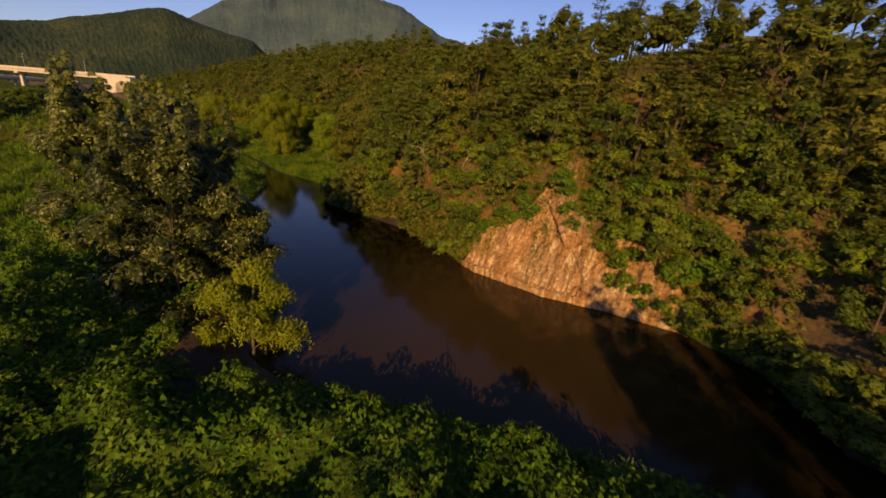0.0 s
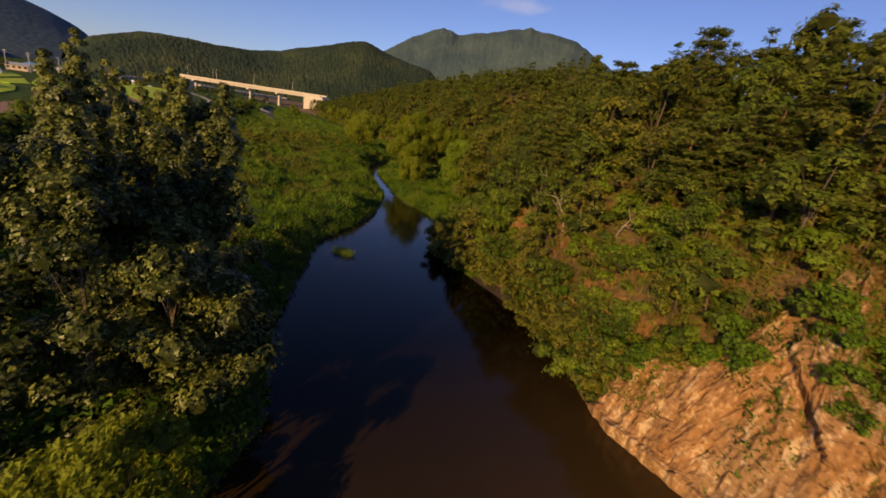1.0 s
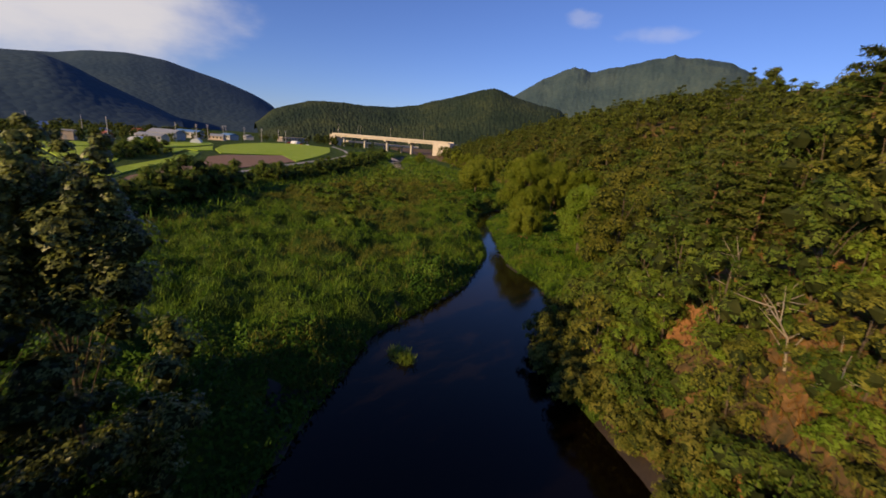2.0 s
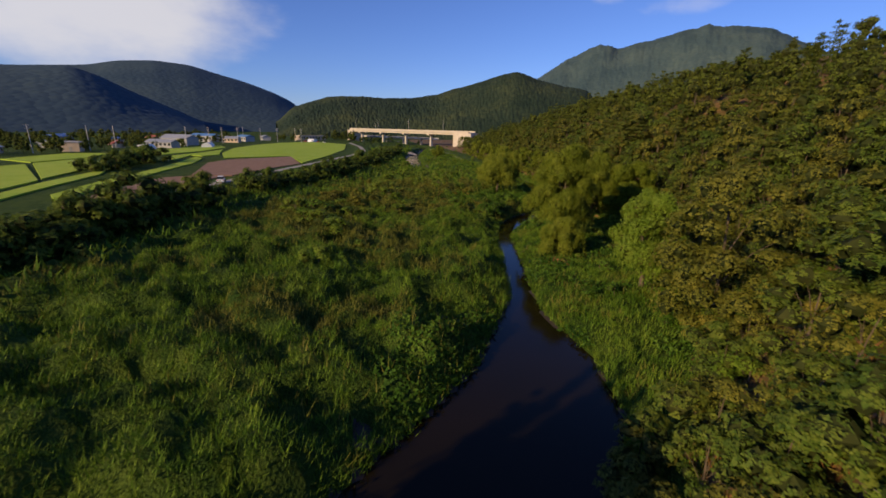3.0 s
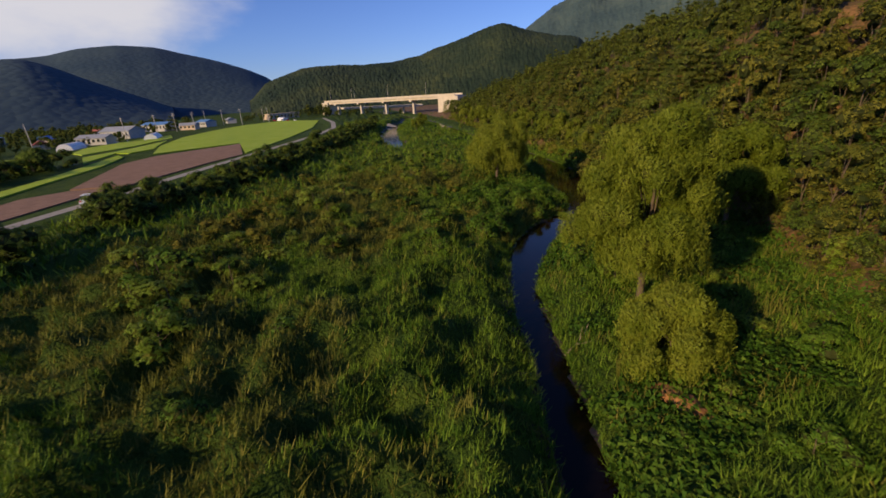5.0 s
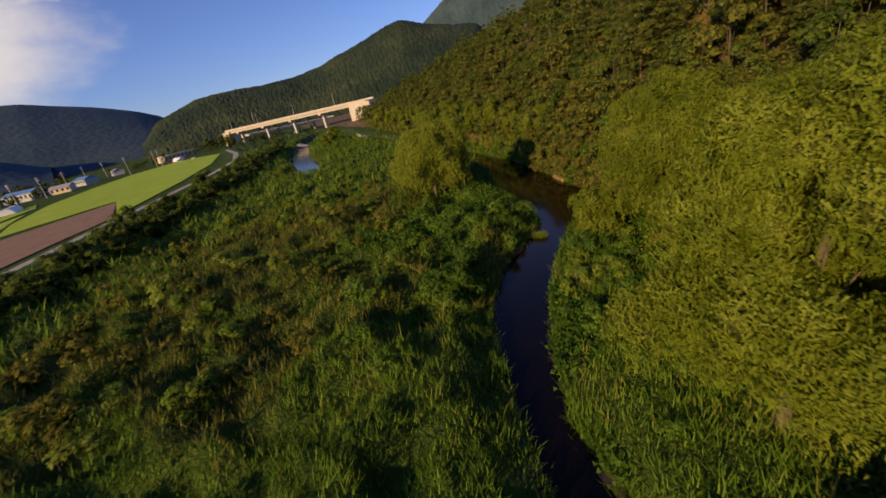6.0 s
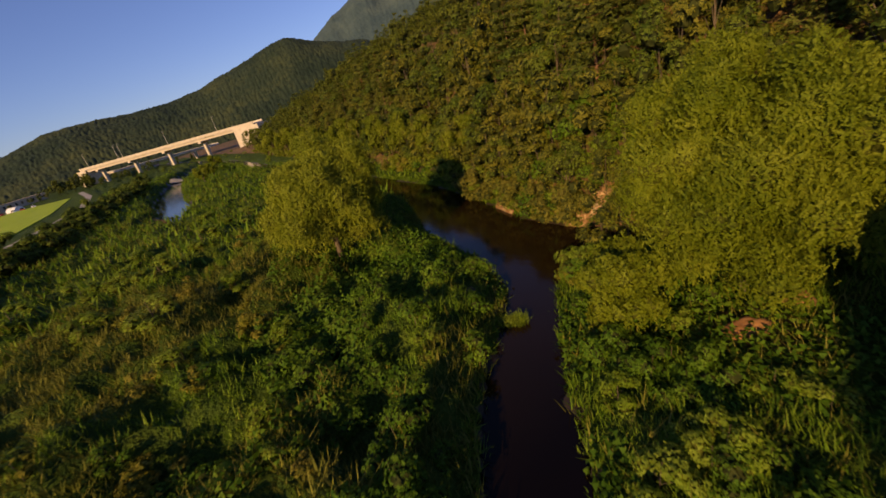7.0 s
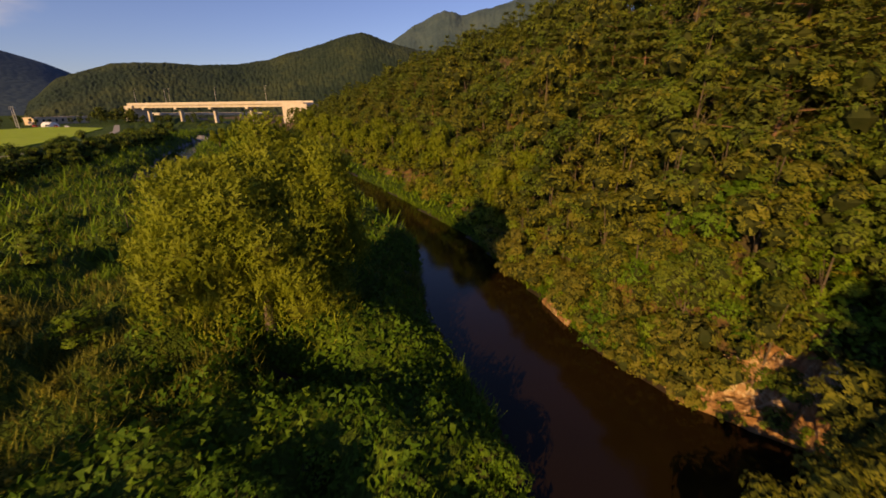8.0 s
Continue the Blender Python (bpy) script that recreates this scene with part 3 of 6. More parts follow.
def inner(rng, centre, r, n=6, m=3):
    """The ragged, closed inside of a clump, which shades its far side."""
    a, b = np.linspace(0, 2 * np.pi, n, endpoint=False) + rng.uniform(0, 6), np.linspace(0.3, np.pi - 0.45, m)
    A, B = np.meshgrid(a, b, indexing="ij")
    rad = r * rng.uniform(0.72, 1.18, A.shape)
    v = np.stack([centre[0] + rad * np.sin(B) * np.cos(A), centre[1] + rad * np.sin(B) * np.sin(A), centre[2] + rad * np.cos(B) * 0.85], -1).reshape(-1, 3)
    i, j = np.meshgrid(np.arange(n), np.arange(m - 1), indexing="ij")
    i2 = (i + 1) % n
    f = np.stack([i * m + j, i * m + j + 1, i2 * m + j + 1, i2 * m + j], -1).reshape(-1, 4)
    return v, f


class Heap:
    """Collects arrays of vertices and faces into one mesh."""

    def __init__(self):
        self.v, self.n = [], 0
        self.f, self.k = {3: [], 4: []}, {3: [], 4: []}

    def add(self, v, f, k=0):
        """k: 0 the outer leaves or the wood, 1 the inside of a crown."""
        self.f[f.shape[1]].append(f + self.n)
        self.k[f.shape[1]].append(np.full(len(f), k))
        self.v.append(v)
        self.n += len(v)
        return self

    def arrays(self):
        """All vertices, and the faces of each size with their kinds."""
        return np.concatenate(self.v), {c: (np.concatenate(f), np.concatenate(self.k[c])) for c, f in self.f.items() if f}

    def add_copy(self, v, faces):
        for c, (f, k) in faces.items():
            self.f[c].append(f + self.n)
            self.k[c].append(k)
        self.v.append(v)
        self.n += len(v)

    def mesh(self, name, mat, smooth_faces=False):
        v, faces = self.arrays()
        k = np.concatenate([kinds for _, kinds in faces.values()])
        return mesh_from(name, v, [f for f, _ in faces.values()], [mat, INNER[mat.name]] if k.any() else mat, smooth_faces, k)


def tube(points, radii, sides=6):
    """A tapered limb along points."""
    pts, rad = np.asarray(points, float), np.asarray(radii, float)
    d = unit(np.gradient(pts, axis=0))
    a = unit(np.cross(d, np.array([0.31, 0.95, 0.05])))
    b = np.cross(d, a)
    ang = np.linspace(0, 2 * np.pi, sides, endpoint=False)
    v = pts[:, None] + rad[:, None, None] * (np.cos(ang)[None, :, None] * a[:, None] + np.sin(ang)[None, :, None] * b[:, None])
    i, j = np.meshgrid(np.arange(len(pts) - 1), np.arange(sides), indexing="ij")
    j2 = (j + 1) % sides
    f = np.stack([i * sides + j, i * sides + j2, (i + 1) * sides + j2, (i + 1) * sides + j], -1).reshape(-1, 4)
    return v.reshape(-1, 3), f


def limbs(rng, height, radius, targets, lean=0.1, sides=6):
    """A trunk with limbs that run to the clumps of the crown."""
    h = Heap()
    bend = rng.normal(0, lean, 2)
    zs = np.linspace(-0.4, height, 7)
    pts = np.stack([bend[0] * (zs / height) ** 2 * height * 0.4, bend[1] * (zs / height) ** 2 * height * 0.4, zs], 1)
    h.add(*tube(pts, np.linspace(radius, radius * 0.25, 7), sides))
    for c in targets:
        k = np.clip((c[2] * rng.uniform(0.35, 0.6)) / height, 0.12, 0.85)
        s = np.array([np.interp(k * height, zs, pts[:, i]) for i in range(3)])
        mid = (s + c) / 2 + np.array([0, 0, 0.12 * np.linalg.norm(c - s)])
        h.add(*tube([s, mid, c], [radius * 0.26, radius * 0.18, radius * 0.06], 4))
    return h


def crown_points(rng, n, base, top, radius, shape=1.0, hollow=0.45):
    """Clump centres spread through an egg-shaped crown."""
    out = []
    while len(out) < n:
        k = rng.uniform(0, 1)
        r = radius * (math.sin(math.pi * min(1, (0.12 + 0.88 * k)) ** shape) ** 0.6)
        a, q = rng.uniform(0, 2 * np.pi), rng.uniform(hollow, 1) ** 0.6
        p = np.array([r * q * math.cos(a), r * q * math.sin(a), base + (top - base) * k])
        if all(np.linalg.norm(p - o) > radius * 0.22 for o in out[-14:]):
            out.append(p)
        elif rng.uniform() < 0.1:
            out.append(p)
    return np.array(out)


def leafy_crown(rng, clumps, clump_r, per, length, width, droop=0.0, flat=0.8, core=0.66, jitter=0.4, sizes=None):
    h = Heap()
    for i, c in enumerate(clumps):
        r = clump_r * rng.uniform(0.7, 1.25) * (1 if sizes is None else sizes[i])
        u = unit(rng.normal(size=(per, 3)))
        u[:, 2] = np.where(u[:, 2] < -0.3, -u[:, 2], u[:, 2])
        p = c + u * r * rng.uniform(0.72, 1.08, (per, 1)) * np.array([1, 1, flat])
        nrm = unit(u + np.array([0, 0, 0.35])) + rng.normal(0, jitter, (per, 3)) * 0.45
        h.add(*leaves(rng, p, nrm, length, width, droop))
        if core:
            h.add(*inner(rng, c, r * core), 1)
    return h


def make_tree(name, label, category, leaf, bark, height, base, radius, n_clumps, clump_r, per, length, width, seed, droop=0.0, trunk_r=0.12, shape=1.0, flat=0.8, hollow=0.5, core=0.66, leaders=0):
    rng = np.random.default_rng(seed)
    ob = thing(name, Matrix(), label, category)
    cl = crown_points(rng, n_clumps, base, height - clump_r * 0.6 - (1.6 if leaders else 0), radius, shape, hollow)
    sizes = np.ones(len(cl))
    for k in range(leaders):
        # upright shoots that thin out towards their tips
        a, q, top = rng.uniform(0, 2 * np.pi), radius * rng.uniform(0.0, 0.66), height * rng.uniform(0.78, 1.02)
        zs = np.arange(height * 0.6, top, clump_r * 0.42)
        lean = rng.normal(0, 0.10, 2)
        cl = np.concatenate([cl, [(q * math.cos(a) + lean[0] * (z - zs[0]) + rng.normal(0, 0.16), q * math.sin(a) + lean[1] * (z - zs[0]) + rng.normal(0, 0.16), z) for z in zs]])
        sizes = np.concatenate([sizes, np.linspace(0.85, 0.28, len(zs))])
    part("trunk", limbs(rng, height * 0.85, trunk_r, cl[:: max(1, n_clumps // (7 if height > 4 else 3))], 0.1, 5).mesh("trunk", bark, True), None, ob)
    part("crown", leafy_crown(rng, cl, clump_r, per, length, width, droop, flat, core, 0.4, sizes).mesh("crown", leaf), None, ob)
    return ob


def make_pine(name, label, height, seed, layers=9, per=54):
    rng = np.random.default_rng(seed)
    ob = thing(name, Matrix(), label, "pine tree")
    wood, nd = Heap(), Heap()
    zs = np.linspace(-0.4, height, 7)
    sway = rng.normal(0, 0.25, 2)
    pts = np.stack([sway[0] * (zs / height) ** 2, sway[1] * (zs / height) ** 2, zs], 1)
    wood.add(*tube(pts, np.linspace(0.17, 0.04, 7), 6))
    for k in np.linspace(0.24, 0.98, layers):
        z0 = height * k
        reach = height * 0.34 * (1.06 - k) ** 0.6 * rng.uniform(0.8, 1.15) + 0.3
        for a in np.arange(5) * 2 * np.pi / 5 + rng.uniform(0, 6.3):
            a += rng.normal(0, 0.25)
            ln = reach * rng.uniform(0.7, 1.15)
            d = np.array([math.cos(a), math.sin(a), 0.12])
            s = np.array([np.interp(z0, zs, pts[:, i]) for i in range(3)])
            wood.add(*tube([s, s + d * ln * 0.6, s + d * ln], [0.035, 0.025, 0.01], 4))
            q = rng.uniform(0.35, 1.05, (per, 1))
            c = s + d * ln * q + rng.normal(0, 1, (per, 3)) * np.array([0.30, 0.30, 0.17]) * ln * 0.55
            nrm = np.array([0, 0, 1.0]) + 0.5 * d + rng.normal(0, 0.55, (per, 3))
            nd.add(*leaves(rng, c, nrm, 0.58, 0.26))
    part("trunk", wood.mesh("trunk", M_PINEBARK, True), None, ob)
    part("crown", nd.mesh("crown", M_PINE), None, ob)
    return ob


def make_willow(name, label, leaf, height, radius, seed, n_clumps=34, strands=12, leaf_len=0.34, leaf_w=0.20, trunk_r=0.28, base=None, dense=300):
    """A rounded willow: billowing clumps, from which leafy strands hang."""
    rng = np.random.default_rng(seed)
    ob = thing(name, Matrix(), label, "willow tree")
    # big lobes over a dome, each a heap of smaller clumps, with dark gaps between the lobes
    low = height * 0.22 if base is None else base
    n_lobes, lobes = n_clumps // 4, []
    mid, half = low + (height - low) * 0.42, (height - low) * 0.58 - radius * 0.28
    for i in range(n_lobes):
        v = 0.96 - 1.75 * (i + 0.5) / n_lobes
        a = i * 2.39996 + rng.normal(0, 0.22)
        q = radius * 0.66 * math.sqrt(1 - v * v) * rng.uniform(0.72, 1.16)
        lobes.append((q * math.cos(a), q * math.sin(a), mid + half * v * (1 if v > 0 else 0.9) + rng.normal(0, 0.25)))
    lobes = np.array(lobes)
    cl = []
    for c in lobes:
        big = radius * 0.37 * rng.uniform(0.7, 1.25)
        u = unit(rng.normal(size=(5, 3)))
        u[:, 2] = np.abs(u[:, 2]) * 0.9 - 0.15
        cl += [(c + d * big * 0.62, big * rng.uniform(0.42, 0.64)) for d in u] + [(c, big * 0.6)]
    h = Heap()
    for c, r in cl:
        n = int(dense * r * r) + 24
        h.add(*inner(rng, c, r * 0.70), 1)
        u = unit(rng.normal(size=(n, 3)))
        u[:, 2] = np.where(u[:, 2] < -0.45, -u[:, 2], u[:, 2])
        h.add(*leaves(rng, c + u * r * rng.uniform(0.72, 1.16, (n, 1)), u + rng.normal(0, 0.16, (n, 3)), leaf_len, leaf_w, 0.8))
        out = unit(np.array([c[0], c[1], 0.01]))
        for _ in range(int(strands * r)):
            a = rng.uniform(0, 2 * np.pi)
            s = c + np.array([math.cos(a) * r * 0.95, math.sin(a) * r * 0.95, rng.uniform(-0.3, 0.5) * r])
            ln = rng.uniform(0.4, 1.2) * r * 1.15
            k = np.linspace(0, 1, 7)[:, None]
            p = s + out * k * 0.25 * r + np.array([0, 0, -1.0]) * k * ln + rng.normal(0, 0.07, (7, 3))
            nrm = np.array([math.cos(a), math.sin(a), 0.45]) + rng.normal(0, 0.35, (7, 3))
            h.add(*leaves(rng, p, nrm, leaf_len * 1.1, leaf_w * 0.9, 1.6))
    cl = lobes
    part("trunk", limbs(rng, height * 0.7, trunk_r, cl[::2], 0.35).mesh("trunk", M_BARK, True), None, ob)
    part("crown", h.mesh("crown", leaf), None, ob)
    return ob


def height_at(x, y):
    return float(ground(np.array([x]), np.array([y]))[0][0])


def place(proto, x, y, scale=1.0, turn=0.0, lift=0.0, tilt=0.0, squash=1.0):
    m = pose(x, y, height_at(x, y) - 0.05 + lift, tilt, 0, turn) @ Matrix.Diagonal((scale, scale, scale * squash, 1))
    ob = copy_thing(proto, m)
    return ob


def put(ob, x, y, scale=1.0, turn=0.0):
    ob.matrix_basis = pose(x, y, height_at(x, y) - 0.05, 0, 0, turn) @ Matrix.Diagonal((scale, scale, scale, 1))
    return ob


def remove_thing(ob):
    for o in (*ob.children_recursive, ob):
        bpy.data.objects.remove(o)


# prototypes of the woodland
OAKS = [make_tree("oak_tree", "broad dark green oak on the wooded slope", "tree", M_OAK, M_BARK, 7.2, 0.5, 2.8, 18, 1.12, 68, 0.37, 0.34, 100 + i, core=0.6) for i in range(3)]
OLIVES = [make_tree("chestnut_tree", "olive green broadleaf tree on the wooded slope", "tree", M_OLIVE, M_BARK, 8.0, 0.7, 2.7, 18, 1.10, 68, 0.39, 0.33, 200 + i, core=0.6) for i in range(3)]
PINES = [make_pine("pine_tree", "red-barked pine with layered needle branches", 9.5, 300 + i) for i in range(3)]
SHRUBS = [make_tree("shrub", "dense dark green shrub with small leaves", "shrub", M_OAK, M_BARK, 2.4, 0.2, 1.3, 9, 0.66, 54, 0.26, 0.24, 400 + i, trunk_r=0.05, core=0.6) for i in range(2)]
YSHRUBS = [make_tree("shrub", "yellow-green bushy shrub in the meadow", "shrub", M_YELLOW, M_BARK, 2.2, 0.1, 1.4, 9, 0.64, 70, 0.26, 0.19, 420 + i, trunk_r=0.05, core=0.6) for i in range(2)]
DRYSHRUBS = [make_tree("shrub", "withered yellow-brown shrub with thin leaves", "shrub", M_DRY, M_BARK, 1.8, 0.1, 1.2, 8, 0.54, 70, 0.26, 0.17, 440 + i, trunk_r=0.05, core=0.6) for i in range(2)]
BUSHES = [make_tree("bush", "low leafy bush wound over with green vines", "bush", M_BUSH, M_BARK, 1.7, 0.05, 1.25, 9, 0.62, 72, 0.23, 0.21, 460 + i, trunk_r=0.04, core=0.6) for i in range(3)]
WILLOWS = [make_willow("willow_tree", "rounded yellow-green willow beside the stream", M_WILLOW, 9.0, 4.2, 500 + i, 36, 6, 0.50, 0.32, dense=70) for i in range(2)]

rng = np.random.default_rng(7)
# single trees by the water
put(make_willow("willow_tree", "large drooping willow with silvery tips on the bank", M_WILLOW, 13.4, 5.1, 520, 84, 30, 0.34, 0.10, base=2.4, dense=720), -89.4, 59.2)
put(make_willow("willow_tree", "low bright willow thicket beside the large willow", M_WILLOW, 4.6, 3.0, 526, 64, 26, 0.32, 0.10, base=0.1, trunk_r=0.12, dense=640), -82.4, 55.8)
put(make_willow("willow_tree", "bright yellow-green willow at the foot of the hill", M_YELLOW, 10.4, 4.2, 521, 60, 10, 0.30, 0.20, base=1.2), -69.8, 58.4)
put(make_willow("willow_tree", "wide olive-yellow willow beside the stream bend", M_WILLOW, 12.2, 5.9, 522, 84, 26, 0.34, 0.11, base=1.2, dense=640), -104.9, 73.0)
put(make_willow("willow_tree", "rounded olive willow behind the stream bend", M_WILLOW, 10.4, 4.4, 527, 52, 12, 0.36, 0.22, base=1.6), -101.0, 78.2)
put(make_willow("willow_tree", "low bushy willow at the water beside a taller one", M_WILLOW, 4.2, 2.8, 525, 36, 14, 0.28, 0.17, 0.1, 0.1), -108.4, 68.4)
put(make_willow("willow_tree", "lone round willow with a forked trunk in the reeds", M_WILLOW, 9.8, 5.7, 523, 124, 18, 0.36, 0.13, 0.3, 1.0, dense=440), -132.0, 63.3)
put(make_willow("willow_tree", "small yellowish willow leaning over the muddy bank", M_WILLOW, 6.6, 2.8, 524, 40, 16, 0.26, 0.14, 0.12, 0.9), -18.8, 13.7)
put(make_tree("oak_tree", "broad olive-green oak standing over the reeds", "tree", M_OLIVE, M_BARK, 13.0, 1.0, 4.6, 64, 1.25, 190, 0.28, 0.24, 540, trunk_r=0.18, core=0.5), -60.0, 57.2)
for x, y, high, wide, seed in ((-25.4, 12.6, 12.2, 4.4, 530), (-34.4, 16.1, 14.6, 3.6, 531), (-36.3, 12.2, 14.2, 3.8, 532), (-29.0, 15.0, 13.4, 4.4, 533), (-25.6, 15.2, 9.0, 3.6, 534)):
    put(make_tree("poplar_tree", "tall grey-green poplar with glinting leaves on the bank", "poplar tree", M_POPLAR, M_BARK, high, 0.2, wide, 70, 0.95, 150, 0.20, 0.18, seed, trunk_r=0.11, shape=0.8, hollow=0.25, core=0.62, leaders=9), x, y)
# unseen poplars added on the near bank, to lay long shade over river and trees
shade_poplar = make_tree("poplar_tree", "tall grey-green poplar added out of view to cast shade", "poplar tree", M_POPLAR, M_BARK, 13.5, 0.2, 4.2, 44, 1.2, 60, 0.36, 0.30, 535, trunk_r=0.13, shape=0.8, hollow=0.25, core=0.55, leaders=5)
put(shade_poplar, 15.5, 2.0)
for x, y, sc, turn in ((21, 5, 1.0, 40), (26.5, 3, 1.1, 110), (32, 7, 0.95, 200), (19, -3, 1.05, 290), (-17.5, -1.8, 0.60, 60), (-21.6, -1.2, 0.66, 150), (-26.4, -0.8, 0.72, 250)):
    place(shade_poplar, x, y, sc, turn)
# woodland on the slope: the nearest trees one by one
front, taken = [], []
tries = rng.uniform(0, 1, (18000, 2)) * np.array([262, 92]) + np.array([-236, 26])
TZ, TZONE, TEDGE = ground(tries[:, 0], tries[:, 1])
THILL = hill_side(tries[:, 0], tries[:, 1])
for (x, y), z, zone, e in zip(tries, TZ, TZONE, THILL):
    if zone != 2 or e < 0.6 or e > 19 or len(front) >= 460 or (e < 9 and clay(np.array([x]), np.array([y]))[0]):
        continue
    if -19 < x < 0.5 and e < 11 - 1.3 * abs(x + 12):        # the bare rock
        continue
    gap = 2.3 + 0.03 * e
    if any((x - a) ** 2 + (y - b) ** 2 < gap * gap for a, b in taken):
        continue
    taken.append((x, y))
    front.append((x, y, e))
for x, y, e in front:
    k = rng.uniform()
    pine_share = 0.16 if x < -30 else 0.42
    kind = PINES if (k < pine_share and e > 7) else OAKS if k < 0.62 else OLIVES
    place(kind[rng.integers(3)], x, y, rng.uniform(0.72, 1.15) * ((0.75 if x < -95 else 0.55) if e < 4 else (0.9 if x < -95 else 0.75) if e < 7 else 1.0), rng.uniform(0, 360), -0.5, rng.uniform(-5, 5), rng.uniform(0.85, 1.15) * ((0.72 if x > -30 else 0.9) if kind is PINES else 1.0))


# woodland behind: one mass of trees
def low_tree(seed, kind):
    r = np.random.default_rng(seed)
    h = Heap()
    if kind == "pine":
        for k in np.linspace(0.22, 1, 7):
            n = 40
            rad = 2.4 * (1.08 - k) ** 0.6
            a, q = r.uniform(0, 6.3, n), r.uniform(0.1, 1, n) ** 0.5
            c = np.stack([np.cos(a) * q * rad, np.sin(a) * q * rad, 9 * k + r.normal(0, 0.2, n)], 1)
            h.add(*leaves(r, c, np.array([0, 0, 1.0]) + r.normal(0, 0.5, (n, 3)), 0.85, 0.42))
        h.add(*tube([(0, 0, -1), (0, 0, 8)], [0.18, 0.06], 4), 1)
    else:
        cl = crown_points(r, 9, 1.6, 7.4, 2.5)
        h = leafy_crown(r, cl, 1.4, 28, 0.72, 0.64, core=0.62)
        h.add(*tube([(0, 0, -1), (0, 0, 5)], [0.18, 0.08], 4), 1)
    return h.arrays()


def wood_mass(name, label, xs, ys, mat, seed, share, scale=1.0, protos=None, vary=0.19):
    r = np.random.default_rng(seed)
    protos = protos or [low_tree(seed + i, "pine" if i < share else "oak") for i in range(6)]
    z = ground(xs, ys)[0]
    h = Heap()
    for x, y, g in zip(xs, ys, z):
        v, faces = protos[r.integers(6)]
        a, s = r.uniform(0, 6.3), scale * 0.89 * r.uniform(1 - vary * 1.1, 1 + vary * 1.1)
        c, sn = math.cos(a) * s, math.sin(a) * s
        w = np.stack([v[:, 0] * c - v[:, 1] * sn + x, v[:, 0] * sn + v[:, 1] * c + y, v[:, 2] * s * r.uniform(0.85, 1.12) + g], 1)
        h.add_copy(w, faces)
    return tagged(new(name, h.mesh(name, mat)), label, "woodland", kind="stuff")


def low_shrub(seed):
    r = np.random.default_rng(seed)
    h = leafy_crown(r, crown_points(r, 7, 0.1, 2.2, 1.3), 0.66, 46, 0.30, 0.26, core=0.6)
    h.add(*tube([(0, 0, -0.4), (0, 0, 1.2)], [0.06, 0.03], 4), 1)
    return h.arrays()


LOW_SHRUBS = [low_shrub(660 + i) for i in range(6)]


def spread(seed, x0, x1, y0, y1, gap, keep):
    r = np.random.default_rng(seed)
    nx, ny = int((x1 - x0) / gap), int((y1 - y0) / gap)
    X, Y = np.meshgrid(np.arange(nx) * gap + x0, np.arange(ny) * gap + y0, indexing="ij")
    X, Y = X.ravel() + r.uniform(-0.42, 0.42, X.size) * gap, Y.ravel() + r.uniform(-0.42, 0.42, X.size) * gap
    z, zone, edge = ground(X, Y)
    k = keep(X, Y, z, zone, edge)
    return X[k], Y[k]


def behind(X, Y, z, zone, edge):
    e = hill_side(X, Y)
    bx, by = X + 401, Y - 122
    return (zone == 2) & ~((bx < 60) & (np.hypot(bx, by) < 40)) & (e > np.where((X > -236) & (X < 26), 18.5, 2)) & (e < np.interp(-X, [40, 100], [46, 66]))


xs, ys = spread(31, -420, 60, 20, 190, 5.3, behind)
wood_mass("woodland", "dense mixed woodland covering the hillside", xs, ys, M_FAR, 600, 2)

# ---- undergrowth on the slope and reeds in the meadow ----


def blades(name, label, category, X, Y, mat, seed, length, width, lift, up=1.0, per=1, raised=0.0):
    """Leaf blades standing on the ground, one loose leaf each."""
    r = np.random.default_rng(seed)
    X, Y = np.repeat(X, per), np.repeat(Y, per)
    n = len(X)
    X, Y = X + r.normal(0, 0.12, n), Y + r.normal(0, 0.12, n)
    z = ground(X, Y)[0]
    tuft = vnoise(X * 0.85, Y * 0.85, seed) * 0.6 + vnoise(X * 2.2, Y * 2.2, seed + 1) * 0.4
    a = r.uniform(0, 2 * np.pi, n)
    t = unit(np.stack([np.cos(a), np.sin(a), up * r.uniform(0.5, 2.4, n)], 1))
    s = np.stack([-np.sin(a), np.cos(a), np.zeros(n)], 1)
    L, W = length * (0.5 + 0.95 * tuft[:, None] ** 1.5) * r.uniform(0.6, 1.4, (n, 1)), width * r.uniform(0.7, 1.3, (n, 1))
    root = np.stack([X, Y, z - 0.08 + raised + lift * np.maximum(tuft - 0.35, 0)], 1)
    tip = root + t * L - np.array([0, 0, 0.15]) * L
    v = np.stack([root + s * W * 0.5, tip, root - s * W * 0.5], 1).reshape(-1, 3)
    return tagged(new(name, mesh_from(name, v, np.arange(n * 3).reshape(-1, 3), mat)), label, category, kind="stuff")


def meadow(X, Y, z, zone, edge):
    dt, side = line_distance(X, Y, TRACK)
    bare = np.hypot((X + 18.8) * 0.75, Y - 12.6) < 2.2 + 1.2 * vnoise(X * 0.8, Y * 0.8, 15)
    return ~bare & ((zone == 1) & (dt * side > 6) & (z > 0.02)) | ((zone == 2) & (hill_side(X, Y) < 1.0) & (z > 0.02))


def near_path(X, Y, reach):
    return line_distance(X, Y, [(p[1][0], p[1][1]) for p in PATH])[0] < reach


